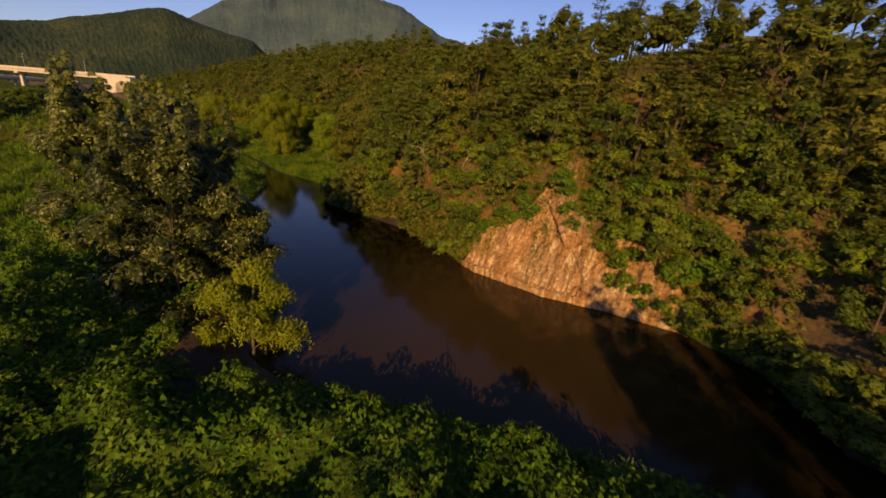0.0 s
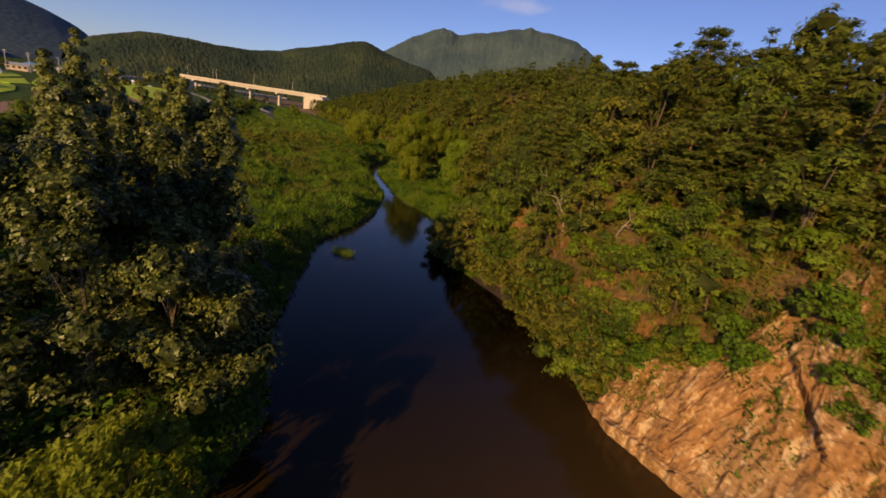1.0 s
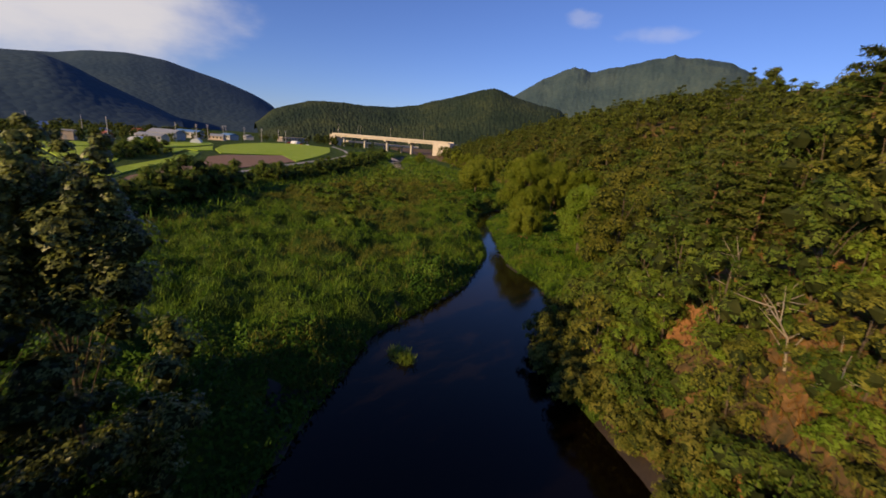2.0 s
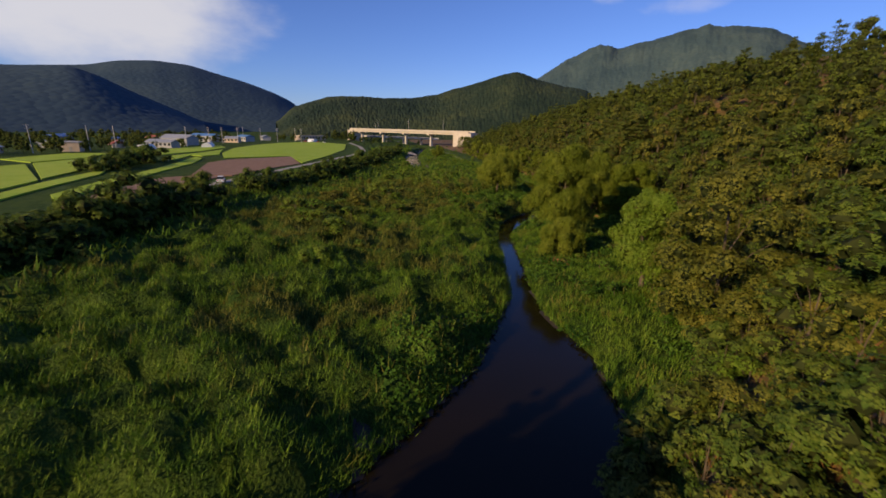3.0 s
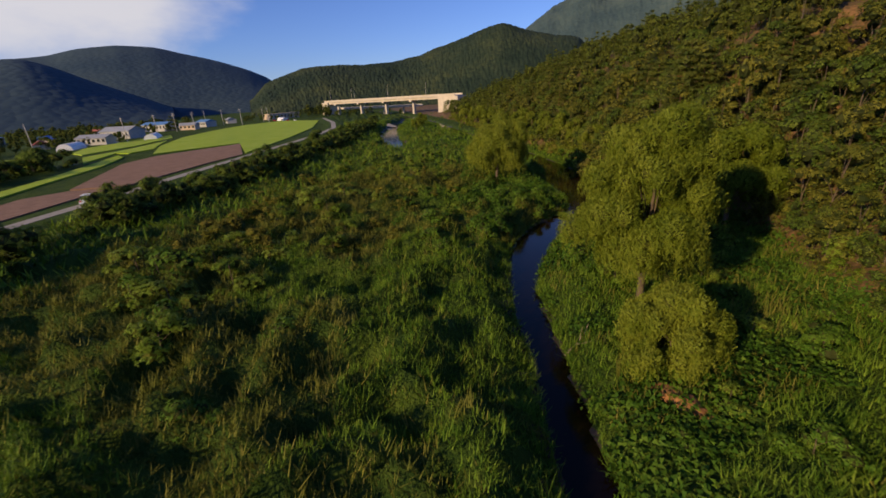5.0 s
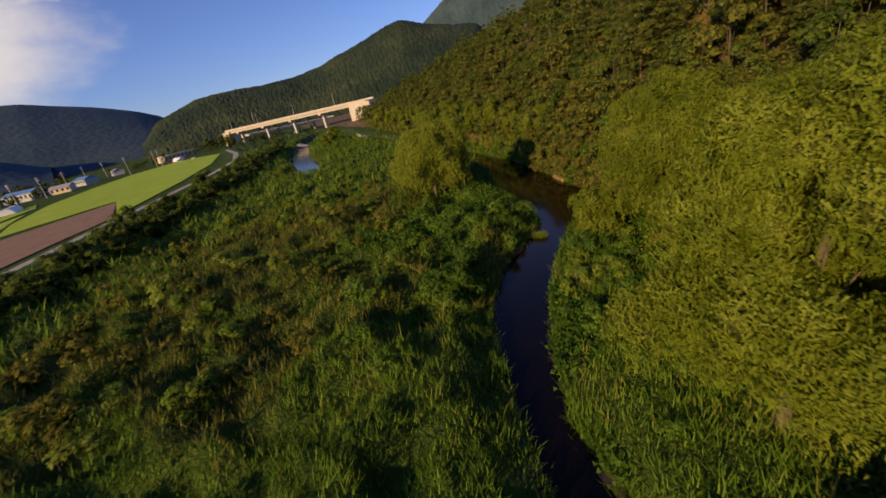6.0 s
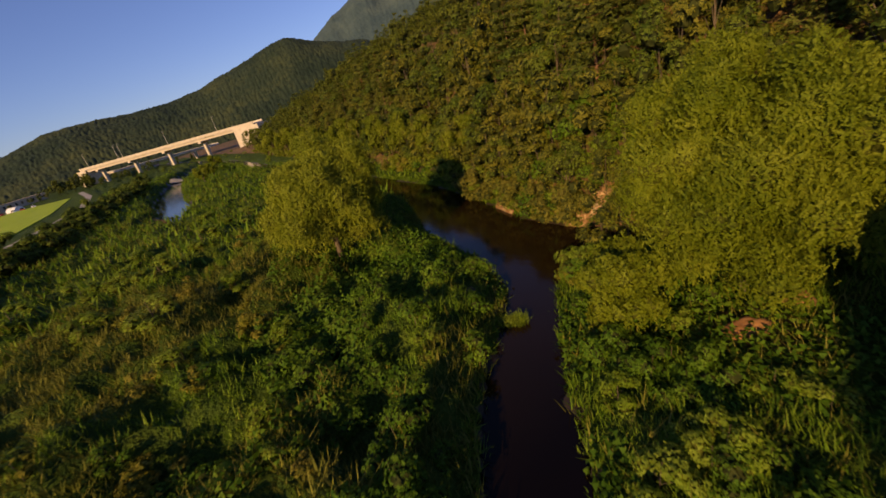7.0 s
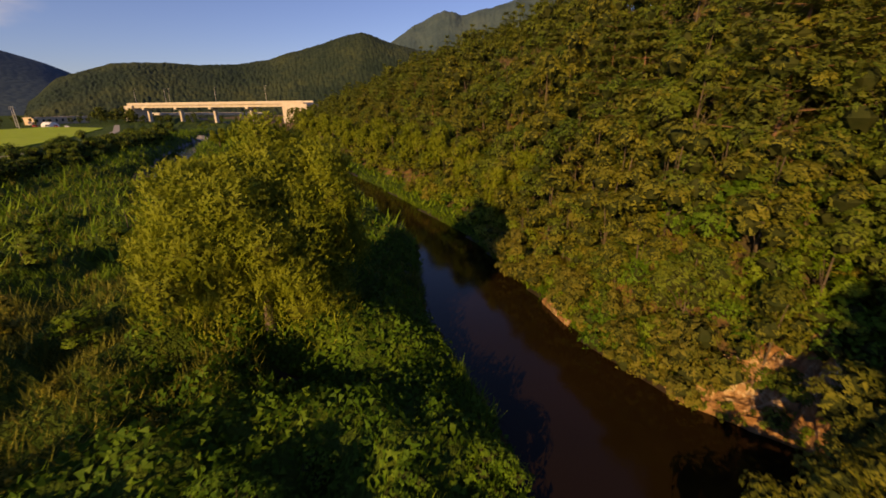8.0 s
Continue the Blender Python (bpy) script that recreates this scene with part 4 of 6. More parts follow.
def leafage(name, label, category, X, Y, mat, seed, length, width, lift, per=1, flat=1.0):
    """Broad leaves lying over the lumps of the plant cover."""
    r = np.random.default_rng(seed)
    X, Y = np.repeat(X, per), np.repeat(Y, per)
    n = len(X)
    X, Y = X + r.normal(0, 0.16, n), Y + r.normal(0, 0.16, n)
    z = ground(X, Y)[0]
    gxn, gyn = ground(X + 0.3, Y)[0] - z, ground(X, Y + 0.3)[0] - z
    nrm = np.stack([-gxn / 0.3, -gyn / 0.3, np.ones(n)], 1) + r.normal(0, 0.55 * flat, (n, 3))
    c = np.stack([X, Y, z + r.uniform(0.02, lift, n)], 1)
    v, f = leaves(r, c, nrm, length, width)
    return tagged(new(name, mesh_from(name, v, f, mat)), label, category, kind="stuff")


def vines(X, Y):
    d = line_distance(X, Y, LEFT_BANK)[0]
    up = (X < -113) & (d < 15) & (fbm(X * 0.16, Y * 0.16, 2, 72) > 0.46)
    return (up | ((fbm(X * 0.05 + 9, Y * 0.05, 2, 71) + 0.012 * (X + 45)) > 0.42)) & (d < line_distance(X, Y, RIGHT_BANK)[0]) | ((X > -112) & (X < -52) & (d > line_distance(X, Y, RIGHT_BANK)[0]) & (fbm(X * 0.2, Y * 0.2, 2, 73) > 0.57))


def dry(X, Y):
    """Where the meadow has turned yellow: away from the stream, farther up the valley."""
    d = line_distance(X, Y, LEFT_BANK)[0]
    left = d < line_distance(X, Y, RIGHT_BANK)[0]
    return left & (fbm(X * 0.09, Y * 0.09, 3, 77) + 0.22 * smooth((d - 7) / 8) * smooth((-X - 84) / 18) * smooth((70 - d) / 30) - 0.12 * smooth((X + 84) / 16) + 0.1 * (fbm(X * 0.9, Y * 0.9, 2, 78) - 0.5) > 0.60)


xs, ys = spread(48, -172, 24, -12, 84, 0.33, lambda X, Y, z, zone, e: meadow(X, Y, z, zone, e) & near_path(X, Y, 40) & dry(X, Y))
blades("dry_grass", "golden-brown withered reeds of the upper meadow", "reeds", xs, ys, M_REED_Y, 57, 0.75, 0.075, 0.9, 1.3, 4)
xs, ys = spread(41, -172, 24, -12, 84, 0.30, lambda X, Y, z, zone, e: meadow(X, Y, z, zone, e) & near_path(X, Y, 36) & ~vines(X, Y) & ~dry(X, Y))
blades("reed_meadow", "dense green reeds filling the flood meadow", "reeds", xs, ys, M_REED, 50, 0.66, 0.062, 1.0, 1.3, 5)
xs, ys = spread(45, -172, 24, -12, 84, 0.27, lambda X, Y, z, zone, e: meadow(X, Y, z, zone, e) & near_path(X, Y, 36) & vines(X, Y))
leafage("vine_thicket", "lumpy thicket of green vines and weeds", "vines", xs, ys, M_VINE, 54, 0.26, 0.22, 0.6, 3)
xs, ys = spread(42, -330, 60, -40, 90, 0.8, lambda X, Y, z, zone, e: meadow(X, Y, z, zone, e) & ~near_path(X, Y, 36))
blades("reed_meadow", "far reed meadow along the river", "reeds", xs, ys, M_REED, 51, 1.4, 0.26, 1.0, 1.0, 2)
xs, ys = spread(43, -230, 24, -12, 84, 0.9, lambda X, Y, z, zone, e: meadow(X, Y, z, zone, e) & (fbm(X * 0.07, Y * 0.07, 3, 77) + 0.10 * smooth((-X - 95) / 20) - 0.25 * smooth((X + 62) / 12) > 0.55))
blades("dry_grass", "yellowed grass tufts among the reeds", "grass", xs, ys, M_REED_Y, 52, 0.9, 0.08, 0.9, 1.6, 4)
xs, ys = spread(44, -240, 40, 26, 125, 0.55, lambda X, Y, z, zone, e: (zone == 2) & (z > 1.2) & (e < 42) & ~((X > -19) & (X < 0) & (e < 6 - 1.2 * np.abs(X + 12))) & ~((X > -120.5) & (X < -114.2) & (hill_side(X, Y) < 5)) & ~clay(X, Y) & (fbm(X * 0.25, Y * 0.25, 2, 33) > np.where(X < -90, 0.36, 0.38)))
leafage("undergrowth", "leafy undergrowth on the wooded slope", "undergrowth", xs, ys, M_UNDER, 53, 0.44, 0.34, 1.0, 3, 1.2)
xs, ys = spread(46, -130, 30, 26, 110, 0.6, lambda X, Y, z, zone, e: (zone == 2) & (z > 0.3) & (e < 16) & (fbm(X * 0.25, Y * 0.25, 2, 35) > 0.47))
blades("dry_grass", "tawny dry grass on the slope", "grass", xs, ys, M_REED_Y, 55, 1.0, 0.09, 0.0, 1.4, 5)

xs, ys = spread(47, -48, 4, 30, 64, 0.5, lambda X, Y, z, zone, e: (zone == 2) & (z > 0.4) & (hill_side(X, Y) < 15) & (fbm(X * 0.3, Y * 0.3, 2, 36) > np.where(clay(X, Y), 0.3, 0.46)))
blades("dry_grass", "withered orange-brown grass on the clay slope", "grass", xs, ys, M_RUST, 56, 1.0, 0.10, 0.0, 1.2, 5)

# reeds that lean over the water's edge
for line, x0, x1, inward in ((LEFT_BANK, -190, 6, -1), (RIGHT_BANK, -118, -40, 1), (RIGHT_BANK, -190, -121, 1)):
    pts = np.array([p for p in line if x0 <= p[0] <= x1], float)
    run = np.r_[0, np.cumsum(np.hypot(*np.diff(pts, axis=0).T))]
    k = np.random.default_rng(49).uniform(0, run[-1], int(run[-1] * 16))
    d = np.gradient(pts, axis=0)
    nx, ny = d[:, 1] / np.hypot(*d.T), -d[:, 0] / np.hypot(*d.T)
    off = inward * np.random.default_rng(59).uniform(0.0, 0.9, len(k))
    xs, ys = np.interp(k, run, pts[:, 0]) + off * np.interp(k, run, nx), np.interp(k, run, pts[:, 1]) + off * np.interp(k, run, ny)
    bare = ((xs > -23.5) & (xs < -14) & (ys < 16)) | (ground(xs, ys)[0] < -0.15)
    blades("reed_fringe", "green reeds leaning over the water's edge", "reeds", xs[~bare], ys[~bare], M_REED, 58, 0.75, 0.07, 0.0, 0.9, 3)

# ---- rock face above the water ----


def rock_face(name, label, x0, x1, rims, seed, block=1.1, depth=1.0):
    """A fractured rock slope that rises from the water's edge: blocks of many sizes, each tilted its own way. rims: how far up it reaches along x."""
    r = np.random.default_rng(seed)
    n_u, n_v = int(abs(x1 - x0) / 0.16) + 2, 80
    U, V = np.meshgrid(np.linspace(x0, x1, n_u), np.linspace(-0.10, 1.0, n_v), indexing="ij")
    xb, yb = np.array([p[0] for p in RIGHT_BANK]), np.array([p[1] for p in RIGHT_BANK])
    foot = np.interp(-U, -xb, yb)
    rim = np.interp(U, [h[0] for h in rims], [h[1] for h in rims]) * (0.72 + 0.5 * fbm(U * 0.7, U * 0 + seed, 3, seed))
    run = rim * np.clip(V, 0, 1)
    G = ground(U, foot + 0.15 + run)[0]
    lift = np.zeros(U.shape)
    for size, amp in ((block * 2.2, 0.75), (block, 0.32), (block * 0.42, 0.10)):
        n = int((x1 - x0) * rim.max() / size ** 2) + 4
        px, pv, off = r.uniform(x0, x1, n), r.uniform(-1, rim.max(), n), r.uniform(-1, 1, n)
        tx, tv = r.normal(0, 0.5, n), r.normal(0, 0.5, n)
        sx, sv = U + 0.35 * run, run * 1.25
        d = (sx[..., None] - (px + 0.35 * pv)) ** 2 + 0.6 * (sv[..., None] - pv * 1.25) ** 2
        k = np.argmin(d, -1)
        lift += amp * (0.6 * off[k] + (tx[k] * (sx - px[k] - 0.35 * pv[k]) + tv[k] * (sv - pv[k] * 1.25)) * 0.4 / size)
    furrow = np.abs(fbm((U + 0.45 * run) * 0.9, run * 0.22, 3, seed + 3) - 0.5) * 2
    lift = 0.62 * lift + 0.42 * (furrow - 0.25)
    fine = fbm(U * 2.6, run * 2.6, 3, seed) - 0.5
    skirt = smooth((1 - np.abs(2 * (U - x0) / (x1 - x0) - 1)) * 5) * smooth((1 - V) * 6)
    bulge = skirt * depth * (0.75 + lift + 0.45 * fine + 0.22 * (fbm(U * 5.5, run * 4.5, 2, seed + 5) - 0.5))
    Z = np.where(V < 0, V * 10, np.where(V < 0.02, 0.05, G - 0.35 * (1 - skirt) + 0.75 * bulge))
    Y = foot - 0.1 + run - 0.75 * bulge * smooth(V * 12 + 0.4)
    me = mesh_from(name, np.stack([U, Y, Z], -1).reshape(-1, 3), grid_faces(n_u, n_v), M_ROCK, False)
    return tagged(new(name, me), label, "rock", kind="structure")


ROCK_TREES = {}
CLIFF = rock_face("rock_face_1", "weathered orange-brown fractured rock face above the water", -19.8, 0.8, [(-19.8, 1.2), (-17, 3.2), (-15, 5.0), (-13.4, 9.5), (-12, 10.5), (-10.8, 8.0), (-8, 5.4), (-4, 4.4), (0, 2.4), (0.8, 1.0)], 60, 1.5)
rock_face("rock_face_2", "low eroded tan rock bank at the river bend", -120.5, -114.4, [(-120.5, 1.2), (-118.4, 2.8), (-116.4, 5.0), (-114.4, 2.2)], 64, 0.9, 0.75)
rock_face("rock_face_3", "pale flat rock at the water's edge", -130.2, -126.8, [(-130.2, 0.7), (-128.5, 1.7), (-126.8, 0.8)], 65, 0.8, 0.45)

# ---- fields, track ----


def on_rock(rock, x, y):
    """Height of the rock's surface at a place; far below ground beside it."""
    if rock.name not in ROCK_TREES:
        ROCK_TREES[rock.name] = BVHTree.FromPolygons([tuple(v.co) for v in rock.data.vertices], [tuple(p.vertices) for p in rock.data.polygons])
    hit = ROCK_TREES[rock.name].ray_cast((x, y, 60), (0, 0, -1))[0]
    return hit.z if hit else -9.0


def flat_patch(name, label, category, corners, z, mat, thick=0.35, wave=0.05, kind="structure"):
    """A slab of crop or earth, with sides."""
    bm = bmesh.new()
    vs = [bm.verts.new((x, y, z)) for x, y in corners]
    f = bm.faces.new(vs)
    if f.normal.z < 0:
        f.normal_flip()
    ret = bmesh.ops.extrude_face_region(bm, geom=[f])
    for v in ret["geom"]:
        if isinstance(v, bmesh.types.BMVert):
            v.co.z -= thick
    bm.normal_update()
    bmesh.ops.recalc_face_normals(bm, faces=bm.faces)
    me = bpy.data.meshes.new(name)
    bm.to_mesh(me); bm.free()
    me.materials.append(mat)
    return tagged(new(name, me), label, category, kind=kind)


RICE = [[(-224, -25.5), (-257, -36), (-308, -44.3), (-357, -42.5), (-404, -35), (-440, -12), (-400, 18), (-312, 20), (-252, 15), (-203, 8.2), (-242, -2.2)],
        [(-117, -21.5), (-135, -23.5), (-173, -26.5), (-197, -27.8), (-220, -32.6), (-229, -38.2), (-197, -33.4), (-176, -30.7), (-144, -29), (-124, -26.4)],
        [(-112, -29.5), (-135, -33.6), (-159, -36.9), (-168, -40.2), (-166, -41.8), (-143, -39.3), (-114, -33.5)],
        [(-149, -43.6), (-180, -49.3), (-214, -69.7), (-191, -72.5)], [(-114, -36.2), (-146, -42.4), (-187, -72.0), (-150, -82), (-112, -70), (-100, -48)],
        [(-276, -73), (-308, -69), (-336, -60), (-310, -50), (-270, -50), (-242, -56), (-253, -65)],
        [(-231, -50), (-256, -45.8), (-289, -45.0), (-262, -38.5), (-246, -33.9), (-234, -37.3), (-239, -43.5), (-211, -39.4)],
        [(-98, -50), (-110, -72), (-148, -86), (-152, -104), (-90, -90)], [(-218, -72), (-246, -78), (-240, -92), (-206, -92), (-194, -75)]]
for c in RICE:
    flat_patch("rice_field", "bright yellow-green ripening rice field", "rice field", c, 2.72, M_RICE, 0.6)
flat_patch("ploughed_field", "bare brown ploughed field beside the track", "field", [(-104.5, -14.3), (-110, -17), (-125, -19.6), (-153, -19.6), (-158, -14.5), (-157, -5.5), (-150, -8), (-125, -12.4)], 2.62, M_PLOUGHED, 0.6)
flat_patch("ploughed_field", "bare brown ploughed field next to the rice", "field", [(-159.5, -15), (-200, -24), (-216, -21.6), (-239.5, -1.5), (-200, 8), (-187, 3), (-158.5, -4.5)], 2.66, M_PLOUGHED, 0.6)


def ribbon(name, label, category, line, width, z, mat, thick=0.3):
    pts = np.array(line, float)
    d = unit(np.gradient(pts, axis=0))
    nrm = np.stack([-d[:, 1], d[:, 0]], 1) * width / 2
    a, b = pts + nrm, pts - nrm
    n = len(pts)
    v = np.concatenate([np.c_[a, np.full(n, z)], np.c_[b, np.full(n, z)], np.c_[a, np.full(n, z - thick)], np.c_[b, np.full(n, z - thick)]])
    i = np.arange(n - 1)
    f = np.concatenate([np.stack([i, i + 1, i + 1 + n, i + n], 1), np.stack([i + 2 * n, i + 1 + 2 * n, i + 1, i], 1), np.stack([i + n, i + n + 1, i + 1 + 3 * n, i + 3 * n], 1)])
    return tagged(new(name, mesh_from(name, v, f, mat)), label, category, kind="structure")


ribbon("road", "pale concrete farm track on the levee", "track", TRACK[2:], 2.5, 2.95, M_TRACK)

# hedge along the levee
line = np.array([(-66, -14), (-84, -3), (-100, 0), (-115, 3), (-128, 8), (-140, 13), (-155, 20), (-170, 25), (-190, 31), (-215, 36), (-250, 43), (-290, 50)], float)
seg = np.r_[0, np.cumsum(np.hypot(*np.diff(line, axis=0).T))]
k = np.arange(0, seg[-1], 0.62)
xs = np.interp(k, seg, line[:, 0]) + rng.normal(0, 2.0, len(k))
ys = np.interp(k, seg, line[:, 1]) + rng.uniform(-3.0, 4.0, len(k))
# a gap where the track can be seen
seen = np.abs((xs + 44.4) * 0.339 - (ys - 33.2) * 0.941) > np.where(ys < 9, 3.2, 0)
tall = seen & (xs > -124)
wood_mass("levee_hedge", "tall dark hedge of bushes shading the meadow", xs[tall], ys[tall], M_OAK, 670, 0, 2.0, LOW_SHRUBS, 0.35)
wood_mass("levee_hedge", "dense dark hedge of bushes along the levee", xs[seen & ~tall], ys[seen & ~tall], M_OAK, 671, 0, 1.5, LOW_SHRUBS, 0.5)
# shrubs in the meadow
for x, y, s in [(-100, 29, 1.6), (-102, 23, 1.8), (-98, 25, 1.5), (-79, 26, 1.3), (-84, 31, 1.0), (-91, 27, 1.4), (-91, 34, 1.1), (-105, 31, 1.5), (-106, 37, 1.1), (-118, 36, 1.4), (-123, 34, 1.5), (-118, 31, 1.3), (-109, 32, 1.3),
                (-105, 20, 1.5), (-128, 38, 1.4), (-99, 22, 1.2), (-106, 26, 1.3), (-110, 27, 1.3), (-94, 26, 1.2), (-140, 44, 1.4), (-148, 50, 1.4), (-155, 55, 1.6), (-160, 60, 1.6), (-168, 62, 1.8), (-175, 58, 1.4), (-150, 38, 1.2),
                (-86, 20, 1.2), (-76, 22, 1.0), (-134, 49, 1.2), (-152, 43, 1.2), (-127, 50, 1.0), (-136, 55, 1.0), (-150, 47, 1.2), (-162, 48, 1.3), (-113, 38, 1.1), (-122, 43, 1.2)]:
    place((YSHRUBS + BUSHES[:1] if x > -115 else YSHRUBS * 2 + DRYSHRUBS)[rng.integers(3)], x, y, s, rng.uniform(0, 360), -0.2, 0, 0.85)
# bushes on the right bank and the foot of the hill
for k in range(60):
    x = rng.uniform(-133, -45)
    yb = np.interp(-x, [-p[0] for p in RIGHT_BANK], [p[1] for p in RIGHT_BANK])
    yf = np.interp(-x, [-p[0] for p in FOOT], [p[1] for p in FOOT])
    if -116 < x < -108 or (yf - yb > 3 and rng.uniform() < 0.4):
        continue
    y = (yf if yf - yb > 3 else yb) + rng.uniform(0.3, 4.5)
    place((SHRUBS + SHRUBS + YSHRUBS + DRYSHRUBS)[rng.integers(8)], x, y, rng.uniform(0.6, 1.3), rng.uniform(0, 360), -0.3)
# brush that hangs over the water
# the stretch beside the rock gets darker leaves to stand in for shade
for x0, x1, count, mat, size, label in ((-50, -20, 44, M_UNDER, 1.0, "olive brush hanging over the water's edge"), (-140, -114, 36, M_UNDER, 1.0, "olive brush along the bend of the river"), (3, 25, 34, M_OAK, 1.15, "dark brush on the bank beside the rock")):
    xs = np.linspace(x0, x1, count) + rng.normal(0, 0.4, count)
    ys = np.interp(-xs, [-p[0] for p in RIGHT_BANK], [p[1] for p in RIGHT_BANK]) + rng.uniform(0.0, 1.6, count)
    bare = (xs > -118.6) & (xs < -114.6)
    xs, ys = xs[~bare], ys[~bare]
    wood_mass("waterside_brush", label, xs, ys, mat, 673, 0, size, LOW_SHRUBS, 0.4)
# leafy bushes of the meadow: at the start, at the stream's bend and on the shelf under the willows
withered = []
for x0, x1, y0, y1, count, sizes, kinds in [(-26, 9, -7, 17, 120, (0.45, 0.9), BUSHES), (-124, -99, 46, 70, 75, (0.5, 0.95), BUSHES * 3 + YSHRUBS), (-108, -62, 50, 74, 46, (0.5, 1.0), BUSHES * 2 + YSHRUBS),
                                            (-152, -104, 22, 60, 64, (0.4, 0.85), None)]:
    n = 0
    while n < count:
        x, y = rng.uniform(x0, x1), rng.uniform(y0, y1)
        z, zone, edge = (float(v[0]) for v in ground(np.array([x]), np.array([y])))
        if zone == 0 or edge < 0.8 or hill_side(x, y) > 1 or (x0 > -110 and x0 < -100 and zone != 2) or math.hypot(x + 18.6, y - 12.6) < 2.4:
            continue
        n += 1
        if kinds is None:
            withered.append((x, y))
        else:
            place(kinds[rng.integers(len(kinds))], x, y, rng.uniform(*sizes), rng.uniform(0, 360), -0.15)
wood_mass("withered_shrubs", "golden-brown withered shrubs scattered over the meadow", np.array([w[0] for w in withered]), np.array([w[1] for w in withered]), M_DRY, 672, 0, 0.75, LOW_SHRUBS, 0.35)
# scrub on the steep slope
n = 0
while n < 110:
    x, y = rng.uniform(-56, 16), rng.uniform(27, 64)
    e = float(hill_side(np.array([x]), np.array([y]))[0])
    if clay(np.array([x]), np.array([y]))[0] or not 0.3 < e < 13 or (-19.5 < x < 2.0 and e < 11 - 1.3 * abs(x + 12)):
        continue
    place((SHRUBS * 3 + YSHRUBS + DRYSHRUBS)[rng.integers(10)], x, y, rng.uniform(0.8, 1.7), rng.uniform(0, 360), -0.2)
    n += 1
for x, y, s in [(-113.5, 83, 1.1), (-116, 84.5, 1.2), (-119.5, 82.2, 0.9), (-121.5, 80.4, 1.0), (-123, 80.2, 0.9), (-124.5, 80, 1.0), (-126, 80.6, 0.9), (-118, 85.5, 1.3), (-121, 84, 1.3), (-124, 83, 1.2), (-131, 82.3, 1.0), (-134, 83, 1.0),
                (-137, 84, 1.1), (-140, 85, 1.1), (-128, 83, 1.2), (-115, 87, 1.4), (-112, 86, 1.3), (-120, 87.5, 1.3), (-125, 86, 1.3), (-144, 85.6, 1.2), (-148, 86.4, 1.2), (-153, 87, 1.2), (-158, 87.6, 1.3), (-164, 88, 1.3)]:
    place((BUSHES + YSHRUBS + DRYSHRUBS)[rng.integers(7)], x, y, s * 1.15, rng.uniform(0, 360), -0.2)
# bushes beside the rock, close under the flight
for x, up, sc in [(-20.6, 1.2, 1.0), (-21.8, 2.8, 1.1), (-20.4, 4.0, 1.0), (-22.6, 5.0, 1.2), (-23.6, 1.4, 1.0), (-24.4, 3.6, 1.0), (-21.2, 6.6, 1.1), (-25.6, 5.6, 1.1), (-19.6, 7.6, 1.1), (-23.4, 7.6, 1.2), (-26.8, 2.2, 1.0), (-28.2, 4.4, 1.0)]:
    yb = np.interp(-x, [-p[0] for p in RIGHT_BANK], [p[1] for p in RIGHT_BANK])
    place((SHRUBS + YSHRUBS + BUSHES)[rng.integers(7)], x, yb + up, sc, rng.uniform(0, 360), -0.2)
# leaning bushes on the point of the bend, a pine and a broad bush above the low rock
for kind, x, y, sc in [(OLIVES[0], -112.6, 76.0, 0.60), (OLIVES[1], -113.3, 74.2, 0.52), (YSHRUBS[0], -113.6, 72.6, 1.2), (BUSHES[1], -112.8, 71.0, 1.1), (BUSHES[2], -120.4, 85.6, 2.4), (BUSHES[0], -118.6, 87.2, 2.0), (PINES[0], -122.4, 89.0, 1.15), (PINES[1], -125.0, 92.0, 1.1)]:
    place(kind, x, y, sc, rng.uniform(0, 360), -0.2)
# round crowns over the slope beyond the bend
for kind, x, up, sc in [(OAKS[0], -121.6, 3.2, 0.62), (OLIVES[0], -124.6, 3.0, 0.66), (OLIVES[2], -127.8, 3.4, 0.72), (OAKS[1], -131.0, 3.0, 0.72), (OLIVES[1], -134.6, 3.2, 0.8), (OAKS[2], -138.4, 3.4, 0.8), (OLIVES[0], -142.6, 3.2, 0.84), (OAKS[0], -147.0, 3.4, 0.86), (OLIVES[2], -152.0, 3.6, 0.9), (OLIVES[1], -119.2, 7.4, 0.74),
                        (OAKS[1], -123.0, 6.8, 0.86), (OLIVES[0], -126.4, 6.6, 0.8), (OAKS[2], -130.0, 7.0, 0.92), (OLIVES[2], -133.4, 6.8, 0.9), (OAKS[0], -137.2, 7.2, 0.95), (OLIVES[1], -141.0, 7.0, 0.95), (OAKS[1], -145.4, 7.2, 1.0), (OLIVES[0], -115.6, 9.6, 0.9), (OAKS[2], -118.4, 11.0, 0.95), (OLIVES[2], -122.0, 10.8, 0.95), (OAKS[0], -126.0, 10.8, 1.0), (OLIVES[1], -130.2, 11.0, 1.0), (OAKS[1], -134.8, 11.0, 1.0), (OLIVES[0], -112.0, 11.6, 0.95)]:
    place(kind, x, np.interp(-x, [-p[0] for p in RIGHT_BANK], [p[1] for p in RIGHT_BANK]) + up, sc, rng.uniform(0, 360), -0.3)
# tall pines above the clay slope
for x, y, sc in [(-35.5, 60.5, 0.8), (-39.5, 63, 0.85), (-33, 57.5, 0.6)]:
    place(PINES[rng.integers(3)], x, y, sc, rng.uniform(0, 360), -0.4)
